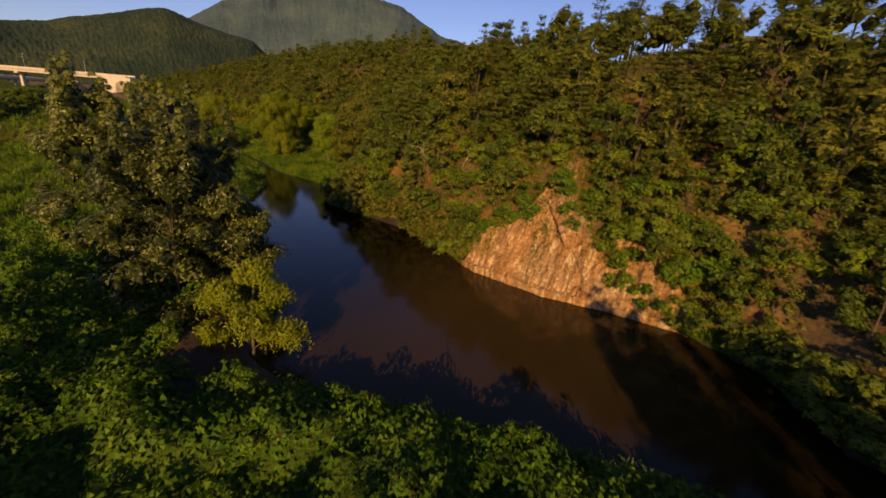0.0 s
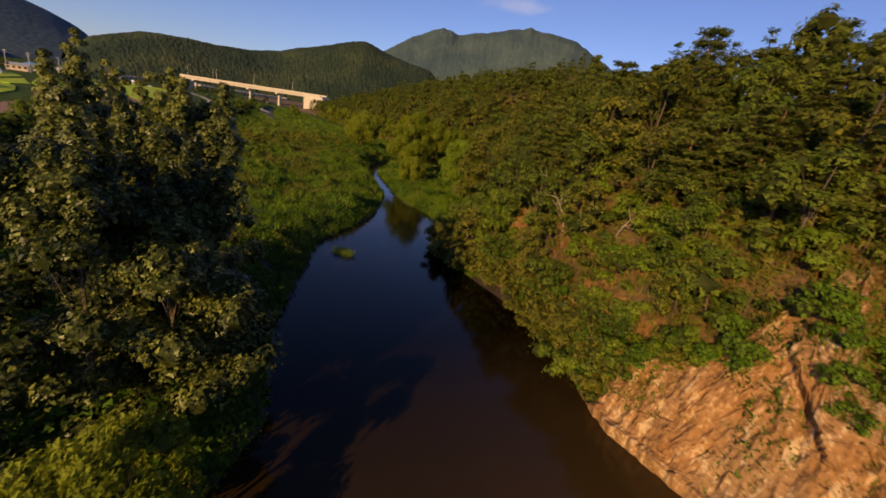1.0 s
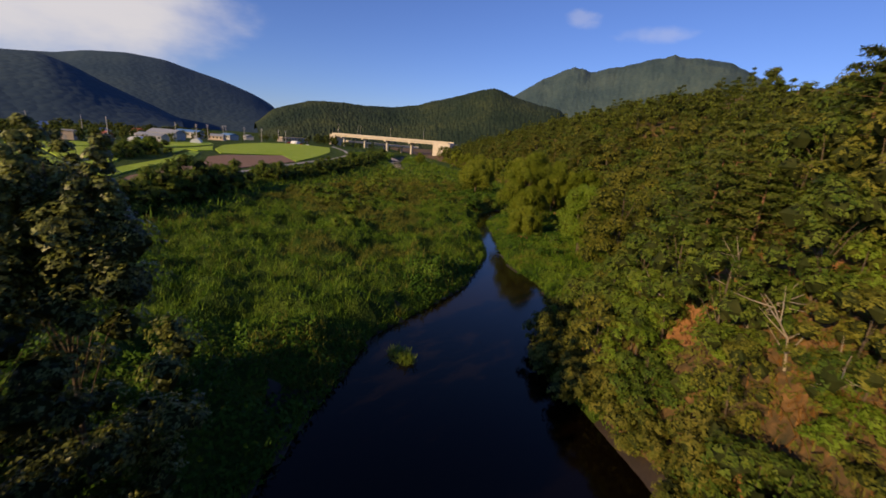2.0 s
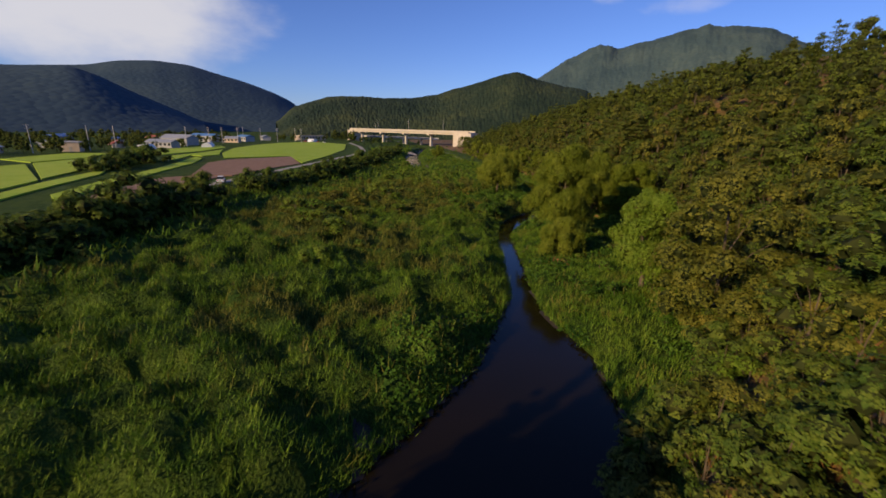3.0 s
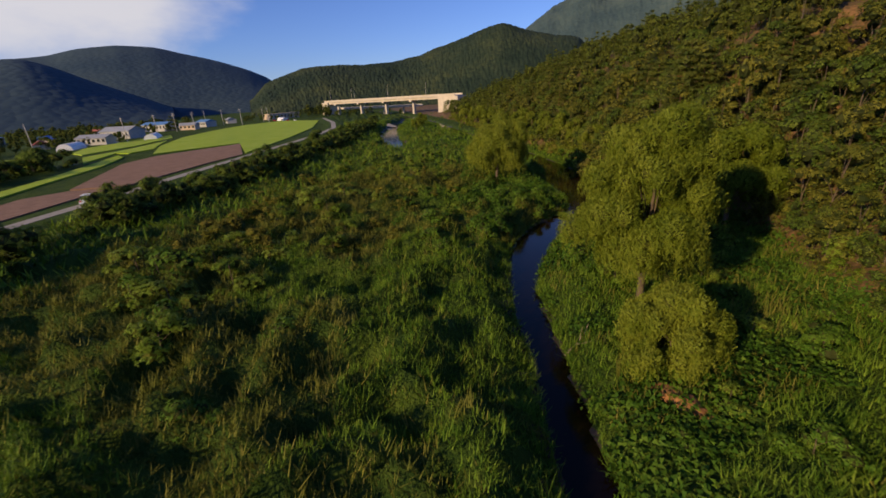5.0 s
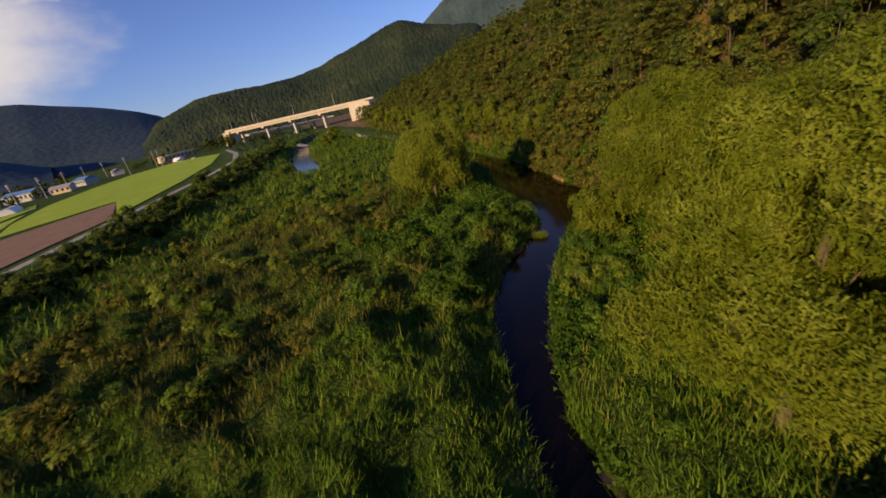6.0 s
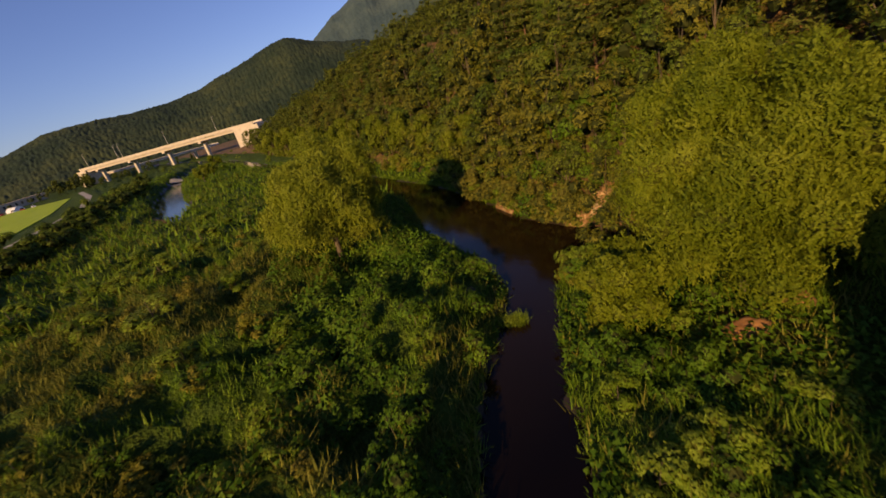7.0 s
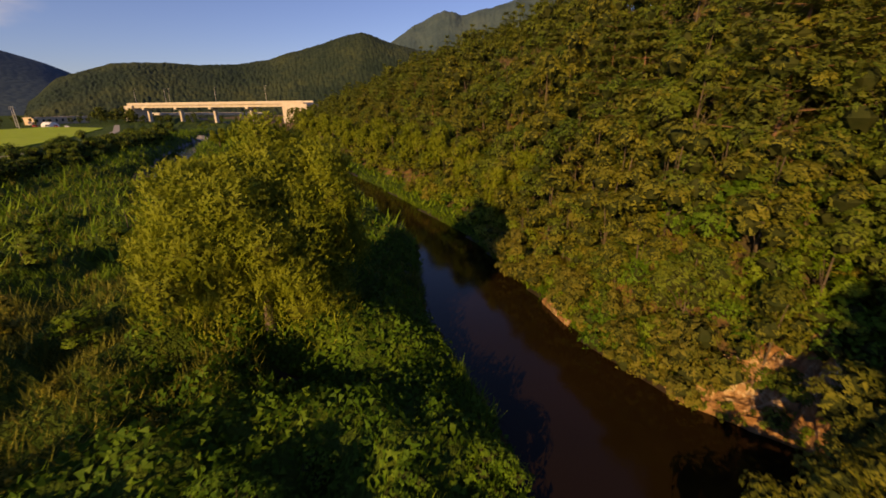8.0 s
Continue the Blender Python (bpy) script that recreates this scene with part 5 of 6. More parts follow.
# shrubs over the low rock at the bend
for x, up, sc in [(-119.0, 0.1, 0.5), (-117.6, -0.1, 0.5), (-115.6, 0.2, 0.45), (-119.8, 1.2, 0.7), (-118.8, 3.6, 0.8), (-115.0, 4.6, 0.9), (-114.0, 1.6, 0.7), (-120.8, 1.4, 0.8), (-122.2, 0.8, 0.8), (-123.4, 0.6, 0.7), (-125, 0.8, 0.8), (-116.2, 6.4, 1.1), (-118.4, 4.8, 1.0), (-113.2, 2.6, 0.9)]:
    yb = np.interp(-x, [-p[0] for p in RIGHT_BANK], [p[1] for p in RIGHT_BANK])
    place((SHRUBS + YSHRUBS + DRYSHRUBS)[rng.integers(6)], x, yb + up, sc, rng.uniform(0, 360), -0.1)
# bushes that hold on to the rock, and leafy ones that root in the face itself
for x, up, sc in [(-16.8, 3.6, 0.8), (-15.5, 5.2, 0.9), (-14.5, 9.0, 1.0), (-9.0, 8.8, 1.1), (-6.5, 7.0, 1.1), (-4.0, 6.2, 1.2), (-1.5, 4.8, 1.2), (1.0, 3.4, 1.2), (-18.6, 2.4, 0.9), (2.8, 2.4, 1.2), (-19.8, 1.0, 0.9), (-21, 2.0, 1.0),
                  (-10.2, 12.2, 1.1), (-15.5, 11, 1.2), (-17.6, 1.6, 0.6), (-18.2, 1.0, 0.6), (-9.2, 6.6, 0.9), (-5.2, 4.4, 0.8), (-2.6, 3.4, 0.8), (-4.4, 0.6, 0.8), (-3.2, 1.8, 1.0), (-2.2, 0.5, 0.9), (-1.0, 1.6, 1.0), (0.2, 0.6, 1.0), (1.4, 1.4, 1.1), (-5.4, 1.9, 0.7), (-3.8, 3.0, 1.0), (-7.0, 5.6, 1.0), (-8.0, 7.2, 1.1)]:
    y = np.interp(-x, [-p[0] for p in RIGHT_BANK], [p[1] for p in RIGHT_BANK]) + up
    kind = (SHRUBS * 2 + YSHRUBS + BUSHES)[rng.integers(9)]
    copy_thing(kind, pose(x, y, max(on_rock(CLIFF, x, y), height_at(x, y)) - 0.15, rng.uniform(-10, 4), 0, rng.uniform(0, 360)) @ Matrix.Scale(sc * 1.15, 4))
for kind, x, y, sc in [(YSHRUBS[0], -21.2, 36.2, 0.9), (SHRUBS[0], -22.8, 36.4, 1.0), (DRYSHRUBS[0], -18.4, 36.8, 0.8), (YSHRUBS[1], -17.4, 37.8, 0.8), (BUSHES[0], -14.6, 38.2, 0.9), (YSHRUBS[0], -15.8, 38.0, 0.75), (BUSHES[1], -13.6, 38.4, 0.7), (YSHRUBS[1], -16.6, 38.4, 0.8),
                       (SHRUBS[1], -17.0, 40.6, 1.7), (OAKS[1], -18.6, 40.4, 0.42), (SHRUBS[0], -15.2, 40.2, 1.2), (BUSHES[2], -12.2, 40.8, 1.1), (BUSHES[0], -11.4, 39.8, 0.8), (BUSHES[1], -10.5, 38.6, 0.8), (BUSHES[2], -9.9, 37.9, 0.55), (SHRUBS[0], -3.8, 39.6, 1.7),
                       (OAKS[2], -5.2, 42.6, 0.6), (SHRUBS[1], -2.0, 38.2, 1.4), (DRYSHRUBS[1], -19.2, 36.2, 0.7), (DRYSHRUBS[0], -16.4, 37.0, 0.5), (SHRUBS[0], -6.6, 39.8, 1.1), (SHRUBS[0], -8.2, 40.6, 1.2), (BUSHES[0], -7.2, 38.8, 0.8)]:
    copy_thing(kind, pose(x, y, max(on_rock(CLIFF, x, y), height_at(x, y)) - 0.12, rng.uniform(-14, 2), 0, rng.uniform(0, 360)) @ Matrix.Scale(sc, 4))
def cracks(seed, shift):
    """Places on the face where plants grow: its left end, its upper part and some cracks."""
    return spread(seed, -19.6, 0.4, 35.4, 45, 0.2, lambda X, Y, z, zone, e: (zone == 2) & (fbm(X * 0.55 + shift, Y * 0.55, 3, 37) > np.interp(Y, [36, 38.5, 42], [0.62, 0.49, 0.38]) - 0.24 * smooth((-15.0 - X) / 3)))


for seed, shift, build in ((62, 0.0, "grass"), (67, 5.3, "weeds"), (68, 9.1, "rust")):
    xs, ys = cracks(seed, shift)
    rise = np.maximum([on_rock(CLIFF, x, y) for x, y in zip(xs, ys)] - ground(xs, ys)[0], 0)
    if build == "grass":
        blades("dry_grass", "tawny dry grass in the cracks of the rock", "grass", xs, ys, M_REED_Y, 63, 0.5, 0.06, 0.0, 1.2, 4, np.repeat(rise, 4))
    elif build == "rust":
        blades("dry_grass", "withered orange-brown grass on the rock", "grass", xs, ys, M_RUST, 64, 0.5, 0.06, 0.0, 1.0, 3, np.repeat(rise, 3))
    else:
        blades("weeds", "green weeds hanging on the rock", "weeds", xs, ys, M_VINE, 66, 0.42, 0.13, 0.0, 0.7, 4, np.repeat(rise, 4))
for x, y, s in [(-143, 87.5, 0.75), (-152, 89, 0.8), (-160, 90, 0.85), (-170, 91, 0.9), (-182, 92, 0.9), (-195, 93, 0.9), (-210, 93, 1.0), (-228, 94, 1.0), (-250, 96, 1.0), (-275, 98, 1.1), (-235, 66, 0.6)]:
    place(WILLOWS[rng.integers(2)], x, y, s, rng.uniform(0, 360), -0.3)

# ---- bridge ----
BX, BY, BD = -401.0, 122.0, unit(np.array([-0.75, -0.66]))
ANGLE = math.degrees(math.atan2(BD[1], BD[0]))


def box(bm, x0, x1, y0, y1, z0, z1, m=None):
    vs = [bm.verts.new(p) for p in ((x0, y0, z0), (x1, y0, z0), (x1, y1, z0), (x0, y1, z0), (x0, y0, z1), (x1, y0, z1), (x1, y1, z1), (x0, y1, z1))]
    if m is not None:
        for v in vs:
            v.co = m @ v.co
    for q in ((0, 3, 2, 1), (4, 5, 6, 7), (0, 1, 5, 4), (1, 2, 6, 5), (2, 3, 7, 6), (3, 0, 4, 7)):
        bm.faces.new([vs[i] for i in q])
    return bm


def bevelled(bm, w=0.05, seg=1):
    bmesh.ops.bevel(bm, geom=list(bm.edges), offset=w, segments=seg, affect="EDGES")
    return bm


bridge = thing("road_bridge", pose(BX, BY, 0, 0, 0, ANGLE), "long pale concrete road bridge on slim piers", "bridge")
part("deck", bevelled(box(bmesh.new(), -6, 150, -5.5, 5.5, 13.9, 14.7)), M_CONC, bridge)
for y in (-4, -1.3, 1.3, 4):
    part("girder", box(bmesh.new(), 10.02, 149.5, y - 0.5, y + 0.5, 12.3, 13.88), M_CONC, bridge)
for y in (-5.6, 5.2):
    part("parapet", box(bmesh.new(), -6, 150, y, y + 0.4, 14.71, 15.8), M_CONC, bridge)
part("abutment", bevelled(box(bmesh.new(), -9, 10, -6.0, 6.0, -1, 13.89)), M_CONC, bridge)
for k in (40, 72, 104, 136):
    pier = part("pier", bevelled(box(bmesh.new(), k - 0.9, k + 0.9, -1.3, 1.3, -1, 11.2), 0.2), M_CONC, bridge)
    part("pier_cap", bevelled(box(bmesh.new(), k - 1.2, k + 1.2, -4.8, 4.8, 11.0, 12.29), 0.15), M_CONC, pier)

part("abutment", bevelled(box(bmesh.new(), 145, 154, -6.0, 6.0, -1, 13.89)), M_CONC, bridge)
for k in (22, 64, 106, 110, 140):
    mast = part("lamp_mast", mesh_from("lamp_mast", *tube([(k, 5.4, 15.81), (k, 5.4, 20), (k, 5.4, 24.5), (k, 4.2, 25.2)], [0.14, 0.11, 0.08, 0.06], 6), M_POLE, True), None, bridge)
    part("lamp_head", bevelled(box(bmesh.new(), k - 0.18, k + 0.18, 3.5, 4.3, 25.1, 25.3), 0.03), M_POLE, mast)

low = thing("low_bridge", pose(BX - 40, BY - 4, 0, 0, 0, ANGLE), "low grey road bridge behind the tall one", "bridge")
part("deck", bevelled(box(bmesh.new(), 20, 150, -4, 4, 6.6, 7.5)), M_CONC, low)
for y in (-4.1, 3.8):
    part("railing", box(bmesh.new(), 20, 150, y, y + 0.3, 7.51, 8.4), M_POLE, low)
for k in (40, 65, 90, 115, 140):
    part("pier", bevelled(box(bmesh.new(), k - 0.6, k + 0.6, -1.2, 1.2, -1, 6.59), 0.15), M_CONC, low)

# ---- village ----


def house(x, y, turn, long, wide, high, rise, wall, roof, label, windows=4, flat=False):
    """A small building: walls, roof with eaves, windows with frames and sills, a door."""
    ob = thing("house", pose(x, y, height_at(x, y) - 0.1, 0, 0, turn), label, "house", "village houses")
    w = part("wall", bevelled(box(bmesh.new(), -long / 2, long / 2, -wide / 2, wide / 2, 0, high), 0.04), wall, ob)
    bm = bmesh.new()
    if flat:
        box(bm, -long / 2 - 0.25, long / 2 + 0.25, -wide / 2 - 0.25, wide / 2 + 0.25, high + 0.01, high + 0.5)
    else:
        o, t = 0.5, 0.18
        prof = [(-wide / 2 - o, high - 0.25), (0, high + rise), (wide / 2 + o, high - 0.25), (wide / 2 + o, high - 0.25 + t), (0, high + rise + t), (-wide / 2 - o, high - 0.25 + t)]
        ends = [[bm.verts.new((sx * (long / 2 + o), py, pz)) for py, pz in prof] for sx in (-1, 1)]
        for i in range(6):
            bm.faces.new([ends[0][i], ends[0][(i + 1) % 6], ends[1][(i + 1) % 6], ends[1][i]])
        for e in ends:
            bm.faces.new(e[:3] + [e[3], e[4], e[5]])
        for sx in (-1, 1):                                    # gable walls
            g = [bm.verts.new((sx * (long / 2 - 0.02), py, pz)) for py, pz in ((-wide / 2, high), (wide / 2, high), (0, high + rise - 0.02))]
            bm.faces.new(g)
        bmesh.ops.recalc_face_normals(bm, faces=bm.faces)
    part("roof", bm, roof, ob)
    for side in (-1, 1):
        for i in range(windows):
            cx = -long / 2 + long * (i + 0.5) / windows
            y0 = side * wide / 2
            win = part("window", box(bmesh.new(), cx - 0.7, cx + 0.7, min(y0, y0 + side * 0.06), max(y0, y0 + side * 0.06), high * 0.42, high * 0.80), M_GLASS, ob)
            part("sill", box(bmesh.new(), cx - 0.8, cx + 0.8, min(y0, y0 + side * 0.16), max(y0, y0 + side * 0.16), high * 0.42 - 0.1, high * 0.42 - 0.01), M_WHITE, win)
    part("door", box(bmesh.new(), long / 2, long / 2 + 0.06, -0.5, 0.5, 0.1, 2.15), M_POLE, ob)
    return ob


house(-304, -81, 74, 15.2, 7.2, 3.4, 1.3, M_WHITE, M_GREY, "long white house with a grey roof at the village edge", 6)
house(-343, -87, 66, 20.0, 10.4, 4.5, 2.1, M_WHITE, M_GREY, "white gabled shed with a ribbed grey roof", 5)
house(-407, -92, 60, 22.4, 9.6, 4.9, 1.4, M_WHITE, M_BLUE, "white hall with a blue sheet roof", 7)
house(-296, -100, 30, 7.2, 5.6, 2.4, 1.6, M_TAN, M_RED, "small farmhouse with a red tiled roof", 2)
house(-259, -100, 15, 8.0, 6.4, 4.1, 0.0, M_TAN, M_WHITE, "two-storey flat-roofed house in pale pink plaster", 3, True)
house(-357, -166, 18, 40.0, 9.6, 3.8, 1.2, M_GREY, M_BLUE, "long barn with a blue sheet roof", 8)
house(-430, -68, 40, 16.0, 8.0, 4.1, 1.3, M_WHITE, M_BLUE, "white workshop with a blue roof near the road", 5)
house(-398, -70, 80, 11.2, 6.4, 3.4, 1.3, M_TAN, M_GREY, "tan house with a grey roof", 4)
house(-470, -60, 20, 14.4, 7.2, 3.4, 1.3, M_WHITE, M_GREY, "white house with a grey roof by the poles", 4)
house(-505, -22, -40, 36.8, 8.0, 4.5, 0.0, M_TAN, M_TAN, "long flat-roofed tan building beside the bridge", 9, True)
house(-380, -118, 45, 11.2, 7.2, 3.4, 1.4, M_WHITE, M_RED, "white house with a red roof among trees", 3)
house(-330, -118, 10, 9.6, 6.4, 3.2, 1.4, M_TAN, M_BLUE, "small tan house with a blue roof among trees", 3)
house(-288, -126, -10, 9.6, 6.4, 2.7, 1.3, M_WHITE, M_GREY, "small white house with a grey roof in the village", 3)
house(-236, -116, 20, 8.0, 5.6, 2.7, 1.3, M_TAN, M_GREY, "small tan cottage with a grey roof", 2)


def greenhouse(x, y, turn, long, wide, label):
    """A hoop house: a ribbed film tunnel."""
    ob = thing("greenhouse", pose(x, y, height_at(x, y) - 0.1, 0, 0, turn), label, "greenhouse", "greenhouses")
    a = np.linspace(0, np.pi, 11)
    xs_ = np.linspace(-long / 2, long / 2, 9)
    v = np.array([(px, wide / 2 * math.cos(t), 2.9 * math.sin(t)) for px in xs_ for t in a])
    part("film", mesh_from("film", v, grid_faces(9, 11), M_FILM, True), None, ob)
    for px in xs_[::2]:
        part("hoop", mesh_from("hoop", *tube([(px, wide / 2 * 1.01 * math.cos(t), 2.93 * math.sin(t)) for t in a], np.full(11, 0.05), 4), M_POLE), None, ob)
    for sx in (-1, 1):
        bm = bmesh.new()
        bm.faces.new([bm.verts.new((sx * long / 2, wide / 2 * math.cos(t), 2.9 * math.sin(t))) for t in a])
        part("end_wall", bm, M_FILM, ob)
    return ob


greenhouse(-281, -80, 8, 14, 6, "white film greenhouse at the edge of the fields")
greenhouse(-447, -14, 30, 12, 5.0, "pale hoop greenhouse near the bridge")
greenhouse(-318, -62, 12, 16, 6, "low white film tunnel behind the rice")


def pole(x, y, turn):
    ob = thing("utility_pole", pose(x, y, height_at(x, y) - 0.2, 0, 0, turn), "slim concrete utility pole with two crossarms", "pole", "utility poles")
    part("shaft", mesh_from("shaft", *tube([(0, 0, 0), (0, 0, 6), (0, 0, 12)], [0.22, 0.18, 0.13], 8), M_POLE, True), None, ob)
    for z in (10.2, 11.3):
        arm = part("crossarm", bevelled(box(bmesh.new(), -1.1, 1.1, -0.06, 0.06, z, z + 0.12), 0.02), M_POLE, ob)
        for px in (-1.0, 0.55, 1.0):
            part("insulator", mesh_from("insulator", *tube([(px, 0, z + 0.12), (px, 0, z + 0.3), (px, 0, z + 0.42)], [0.05, 0.07, 0.03], 6), M_WHITE), None, arm)
    return ob


POLES = [(-262, -95), (-274, -90), (-308, -70), (-340, -68), (-377, -71), (-384, -62), (-420, -40), (-431, -56), (-418, -20), (-452, -30), (-470, -80), (-240, -104)]
for i, (x, y) in enumerate(POLES):
    pole(x, y, 20 + 13 * i)


def car(x, y, turn, paint, label):
    """A small car: body with cabin, glass, wheels with rims, lights, bumpers."""
    ob = thing("car", pose(x, y, height_at(x, y) + 0.06, 0, 0, turn), label, "car", "parked cars")
    bm = box(bmesh.new(), -2.1, 2.1, -0.85, 0.85, 0.32, 0.88)
    for v in bm.verts:
        if v.co.z > 0.6:
            v.co.x *= 0.96
            v.co.y *= 0.95
    part("body", bevelled(bm, 0.12, 3), paint, ob)
    bm = box(bmesh.new(), -1.75, 0.95, -0.78, 0.78, 0.86, 1.45)
    for v in bm.verts:
        if v.co.z > 1.1:
            v.co.x = v.co.x * 0.68 - 0.12
            v.co.y *= 0.82
    cabin = part("cabin", bevelled(bm, 0.08, 2), M_GLASS, ob)
    bm = box(bmesh.new(), -1.28, 0.5, -0.64, 0.64, 1.42, 1.50)
    part("roof", bevelled(bm, 0.04, 2), paint, ob)
    for sx in (-1.3, 1.3):
        for sy in (-0.82, 0.82):
            wh = part("wheel", mesh_from("wheel", *tube([(sx, sy - 0.1, 0.32), (sx, sy + 0.1, 0.32)], [0.32, 0.32], 14), M_TYRE, True), None, ob)
            part("rim", mesh_from("rim", *tube([(sx, sy * 1.0 - 0.11, 0.32), (sx, sy + 0.11, 0.32)], [0.2, 0.2], 10), M_RIM, True), None, wh)
    for sy in (-0.6, 0.6):
        part("headlight", bevelled(box(bmesh.new(), 2.02, 2.11, sy - 0.18, sy + 0.18, 0.62, 0.78), 0.02), M_LAMP, ob)
        part("tail_light", bevelled(box(bmesh.new(), -2.11, -2.02, sy - 0.15, sy + 0.15, 0.62, 0.82), 0.02), M_PAINT_R, ob)
    for sx in (-1, 1):
        part("bumper", bevelled(box(bmesh.new(), min(sx * 2.08, sx * 2.18), max(sx * 2.08, sx * 2.18), -0.8, 0.8, 0.34, 0.55), 0.03), paint, ob)
    return ob


car(-141, -2.0, 194, M_PAINT, "white hatchback parked on the levee track")
car(-425, -2, 20, M_PAINT, "white car parked near the bridge")
car(-431, -8, 20, M_PAINT_R, "red car parked near the bridge")
car(-437, -13, 25, M_PAINT, "white van-like car parked beside a red one")
car(-444, -20, 30, M_PAINT_R, "red hatchback parked by the tan building")

# dark trees round the village, and far bushes by the river
r_v = np.random.default_rng(91)
xs, ys = r_v.uniform(-520, -235, 190), r_v.uniform(-200, -60, 190)
keep = (ys < -84 - 18 * vnoise(xs / 30, ys / 30, 3)) & (np.abs(ys + 87) > 6)
garden = np.array([(o.location.x, o.location.y) for o in scene.objects if o.name.split(".")[0] == "house"])
a_, q_ = r_v.uniform(0, 6.3, (len(garden), 5)), r_v.uniform(11, 19, (len(garden), 5))
gx_, gy_ = (garden[:, :1] + q_ * np.cos(a_)).ravel(), (garden[:, 1:] + q_ * np.sin(a_)).ravel()
beyond = (gy_ < -66) | (gx_ < -450)
wood_mass("garden_trees", "dark garden trees round the village houses", gx_[beyond], gy_[beyond], M_FAR, 641, 0, 0.8)
wood_mass("village_trees", "dark trees and hedges between the village houses", xs[keep], ys[keep], M_FAR, 640, 0, 1.0)
xs, ys = r_v.uniform(-600, -440, 46), r_v.uniform(-60, 90, 46)
wood_mass("riverside_trees", "dark trees round the bridge", xs, ys, M_FAR, 650, 0, 0.8)
xs, ys = r_v.uniform(-512, -484, 12), r_v.uniform(2, 26, 12)
wood_mass("riverside_trees", "dark trees hiding the end of the bridge", xs, ys, M_FAR, 651, 0, 1.25)
for k in range(16):
    t_ = k / 15
    place((SHRUBS + SHRUBS + YSHRUBS)[rng.integers(6)], -168 - 42 * t_ + rng.normal(0, 1.5), -41 - 4 * t_ + rng.normal(0, 2.0), rng.uniform(2.0, 3.0), rng.uniform(0, 360), -0.2)
xs, ys = rng.uniform(-400, -205, 26), rng.uniform(62, 104, 26)
z_, zone_, e_ = ground(xs, ys)
on_land = (zone_ > 0) & (z_ > 0.3)
wood_mass("riverside_bushes", "green bushes along the far river banks", xs[on_land], ys[on_land], M_YELLOW, 680, 0, 0.9, LOW_SHRUBS)
xs = rng.uniform(-330, -138, 110)
ys = np.interp(-xs, [-p[0] for p in FOOT], [p[1] for p in FOOT]) + rng.uniform(-0.6, 2.6, 110)
wood_mass("riverside_bushes", "yellow-green bushes hanging over the water under the wood", xs, ys, M_WILLOW, 681, 0, 1.2, LOW_SHRUBS)
for x, y, s in [(-260, 72, 0.6), (-290, 78, 0.7)]:
    place(WILLOWS[rng.integers(2)], x, y, s, rng.uniform(0, 360), -0.2)


# ---- small things ----


def mound(name, label, category, x, y, lx, ly, high, mat, seed, turn=0.0, lift=0.0):
    u, v = np.linspace(0, 2 * np.pi, 25)[:-1], np.linspace(0, 1, 7)
    r = np.random.default_rng(seed)
    rad = 1 + 0.25 * r.normal(size=24)
    rad = (rad + np.roll(rad, 1) + np.roll(rad, -1)) / 3
    V, U = np.meshgrid(v, u, indexing="ij")
    X, Y = lx * V * np.cos(U) * rad, ly * V * np.sin(U) * rad
    Z = high * (1 - V ** 2) * (0.35 + 1.3 * vnoise(X * 2.3 + seed, Y * 2.3, seed)) - 0.25 * V ** 4
    i, j = np.meshgrid(np.arange(6), np.arange(24), indexing="ij")
    f = np.stack([i * 24 + j, (i + 1) * 24 + j, (i + 1) * 24 + (j + 1) % 24, i * 24 + (j + 1) % 24], -1).reshape(-1, 4)
    ob = new(name, mesh_from(name, np.stack([X, Y, Z], -1).reshape(-1, 3), f, mat, True))
    ob.matrix_basis = pose(x, y, height_at(x, y) + lift, 0, 0, turn)
    return tagged(ob, label, category)


mound("clay_mound", "bare orange clay slump at the foot of a willow", "clay mound", -80.0, 54.6, 1.8, 0.8, 0.3, M_SOIL, 1, 20, 0.1)
mound("clay_mound", "small orange clay patch under the willow", "clay mound", -103.7, 70.2, 1.2, 0.6, 0.25, M_SOIL, 2, 50, 0.25)
mound("clay_mound", "orange clay patch beside a trunk", "clay mound", -103.2, 73.4, 1.0, 0.6, 0.3, M_SOIL, 3, 0, 0.25)
mound("sand_bar", "pale flat sand bar in the far channel", "sand bar", -313, 62, 12, 3.0, 0.9, M_TRACK, 4, 10, 0.4)
mound("mud_bank", "reddish brown mud bank beside the pond", "mud bank", -206, 50.5, 9, 2.2, 0.8, M_SOIL, 5, 15, 0.2)


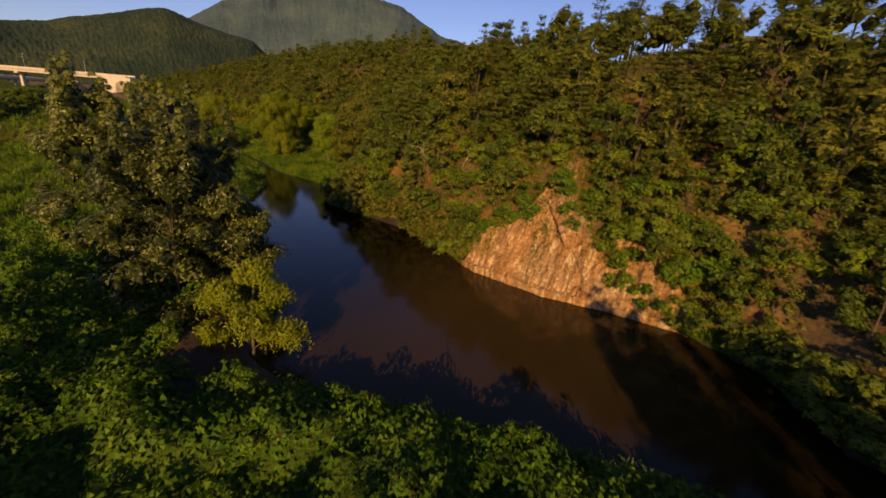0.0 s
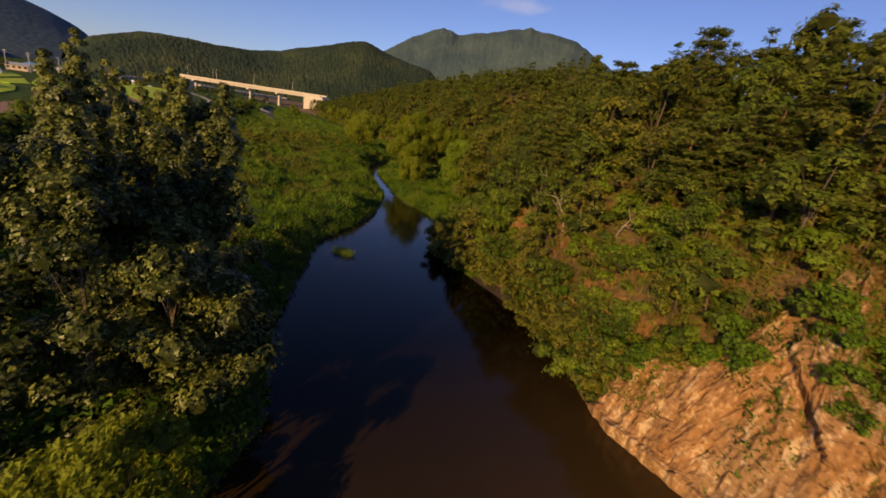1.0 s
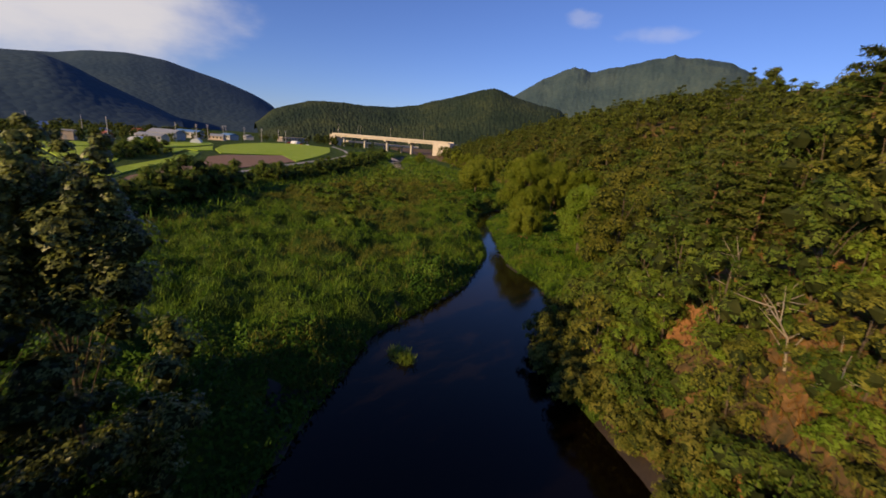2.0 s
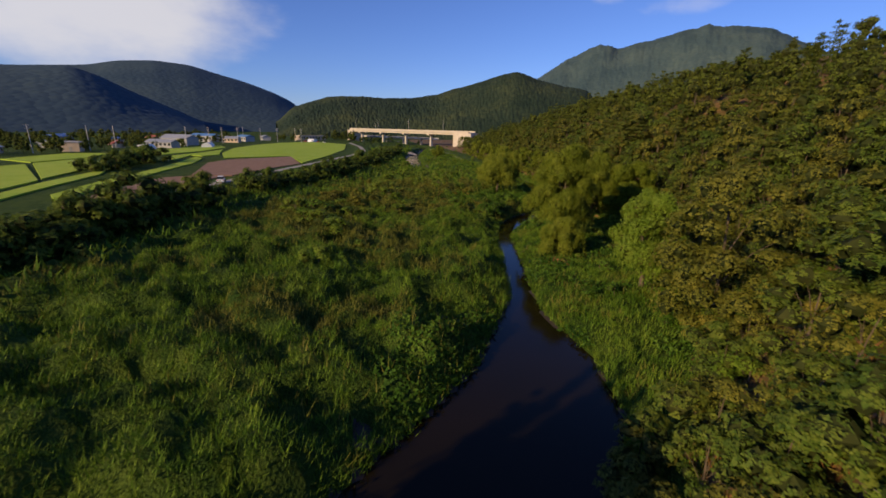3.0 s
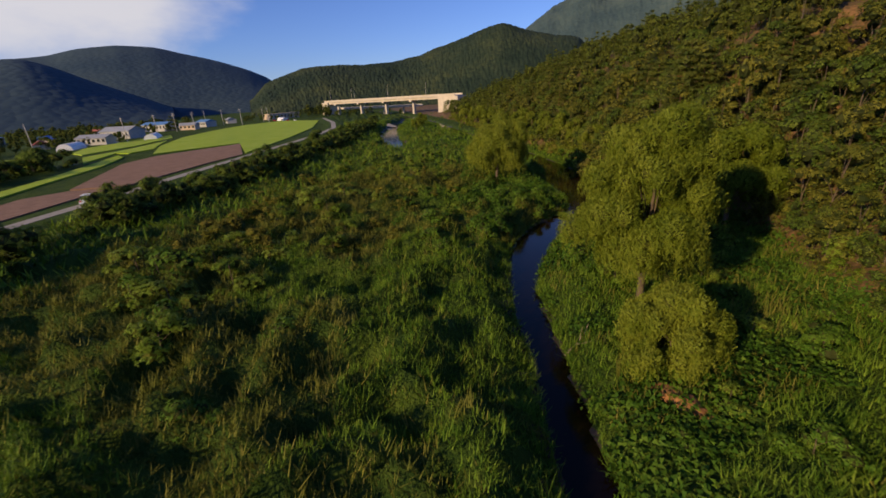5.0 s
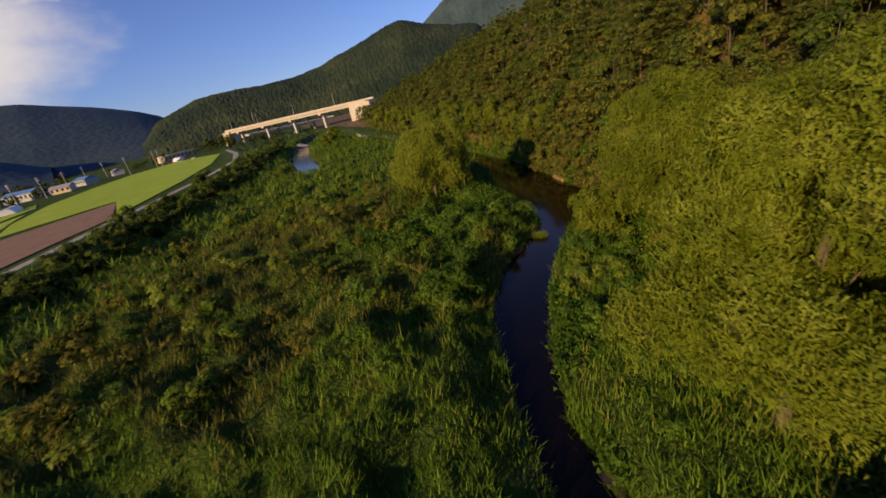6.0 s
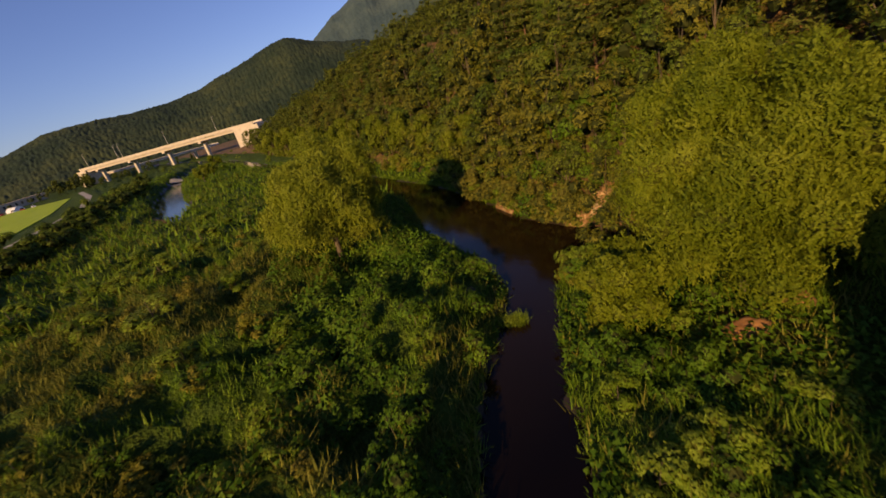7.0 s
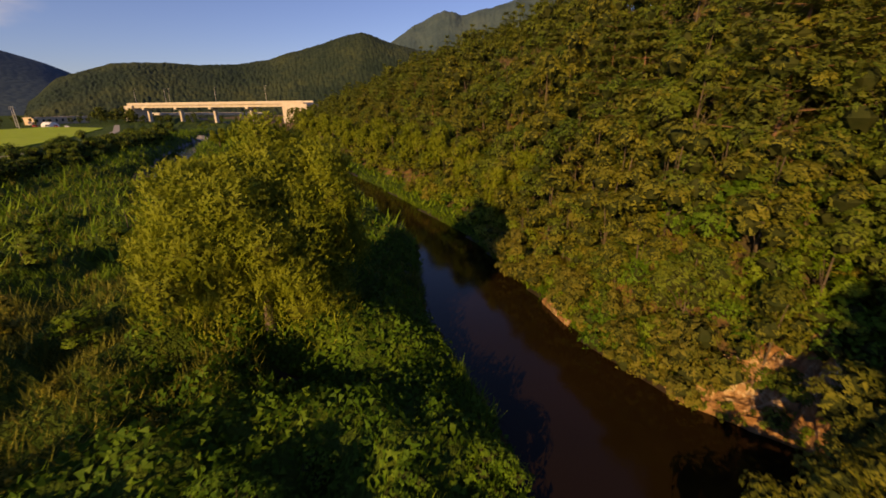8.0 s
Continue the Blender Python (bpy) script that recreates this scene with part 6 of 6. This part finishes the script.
def dead_branch(x, y, length, turn, lean, seed, label):
    r = np.random.default_rng(seed)
    ob = thing("dead_branch", pose(x, y, height_at(x, y) - 0.1, lean, 0, turn), label, "branch")
    k = np.linspace(0, 1, 6)[:, None]
    main = np.concatenate([0.15 * length * k ** 2, 0.05 * length * np.sin(4 * k), length * k], 1) + r.normal(0, 0.05, (6, 3))
    part("stem", mesh_from("stem", *tube(main, np.linspace(0.07, 0.015, 6), 5), M_DEAD, True), None, ob)
    for i in range(7):
        s = main[1 + i % 4]
        d = unit(np.array([r.normal(), r.normal(), 1.1]))
        part("twig", mesh_from("twig", *tube([s, s + d * length * 0.2, s + d * length * 0.38 + np.array([0, 0, 0.1])], [0.03, 0.02, 0.006], 4), M_DEAD, True), None, ob)
    return ob


for i, (x, y, ln, turn, lean) in enumerate([(-36, 46.5, 4.5, 10, 30), (-34.5, 45.5, 4.0, 60, 40), (-31.5, 44.5, 4.2, 330, 25), (-29.5, 44.0, 3.6, 20, 35), (-38.5, 45.0, 3.5, 300, 45), (-26.5, 44.5, 3.4, 80, 30)]):
    dead_branch(x, y, ln, turn, lean, 700 + i, "pale leafless sapling leaning on the slope")
dead_branch(-86.2, 51.6, 2.6, 200, 80, 710, "bare grey branch hanging over the stream")


def reed_clump(x, y, size, seed, label):
    r = np.random.default_rng(seed)
    n = 420
    a, q = r.uniform(0, 2 * np.pi, n), size * np.sqrt(r.uniform(0, 1, n))
    base = np.stack([q * np.cos(a), q * np.sin(a) * 0.6, np.full(n, -0.1)], 1)
    b = r.uniform(0, 2 * np.pi, n)
    t = unit(np.stack([np.cos(b), np.sin(b), r.uniform(0.8, 2.2, n)], 1))
    s = np.stack([-np.sin(b), np.cos(b), 0 * b], 1) * 0.04
    ln = r.uniform(0.4, 0.95, (n, 1))
    v = np.stack([base, base + t * ln * 0.5 + s, base + t * ln - np.array([0, 0, 0.12]), base + t * ln * 0.5 - s], 1).reshape(-1, 3)
    ob = new("reed_clump", mesh_from("reed_clump", v, np.arange(n * 4).reshape(-1, 4), M_YELLOW))
    ob.matrix_basis = pose(x, y, 0.02, 0, 0, 20 * seed)
    return tagged(ob, label, "reeds")


reed_clump(-45.6, 29.4, 1.3, 1, "small islet of yellow-green water weeds")
reed_clump(-114.2, 66.0, 0.9, 2, "tuft of reeds standing in the stream")
remove_after = OAKS + OLIVES + PINES + SHRUBS + YSHRUBS + DRYSHRUBS + BUSHES + WILLOWS
for ob in remove_after:
    remove_thing(ob)
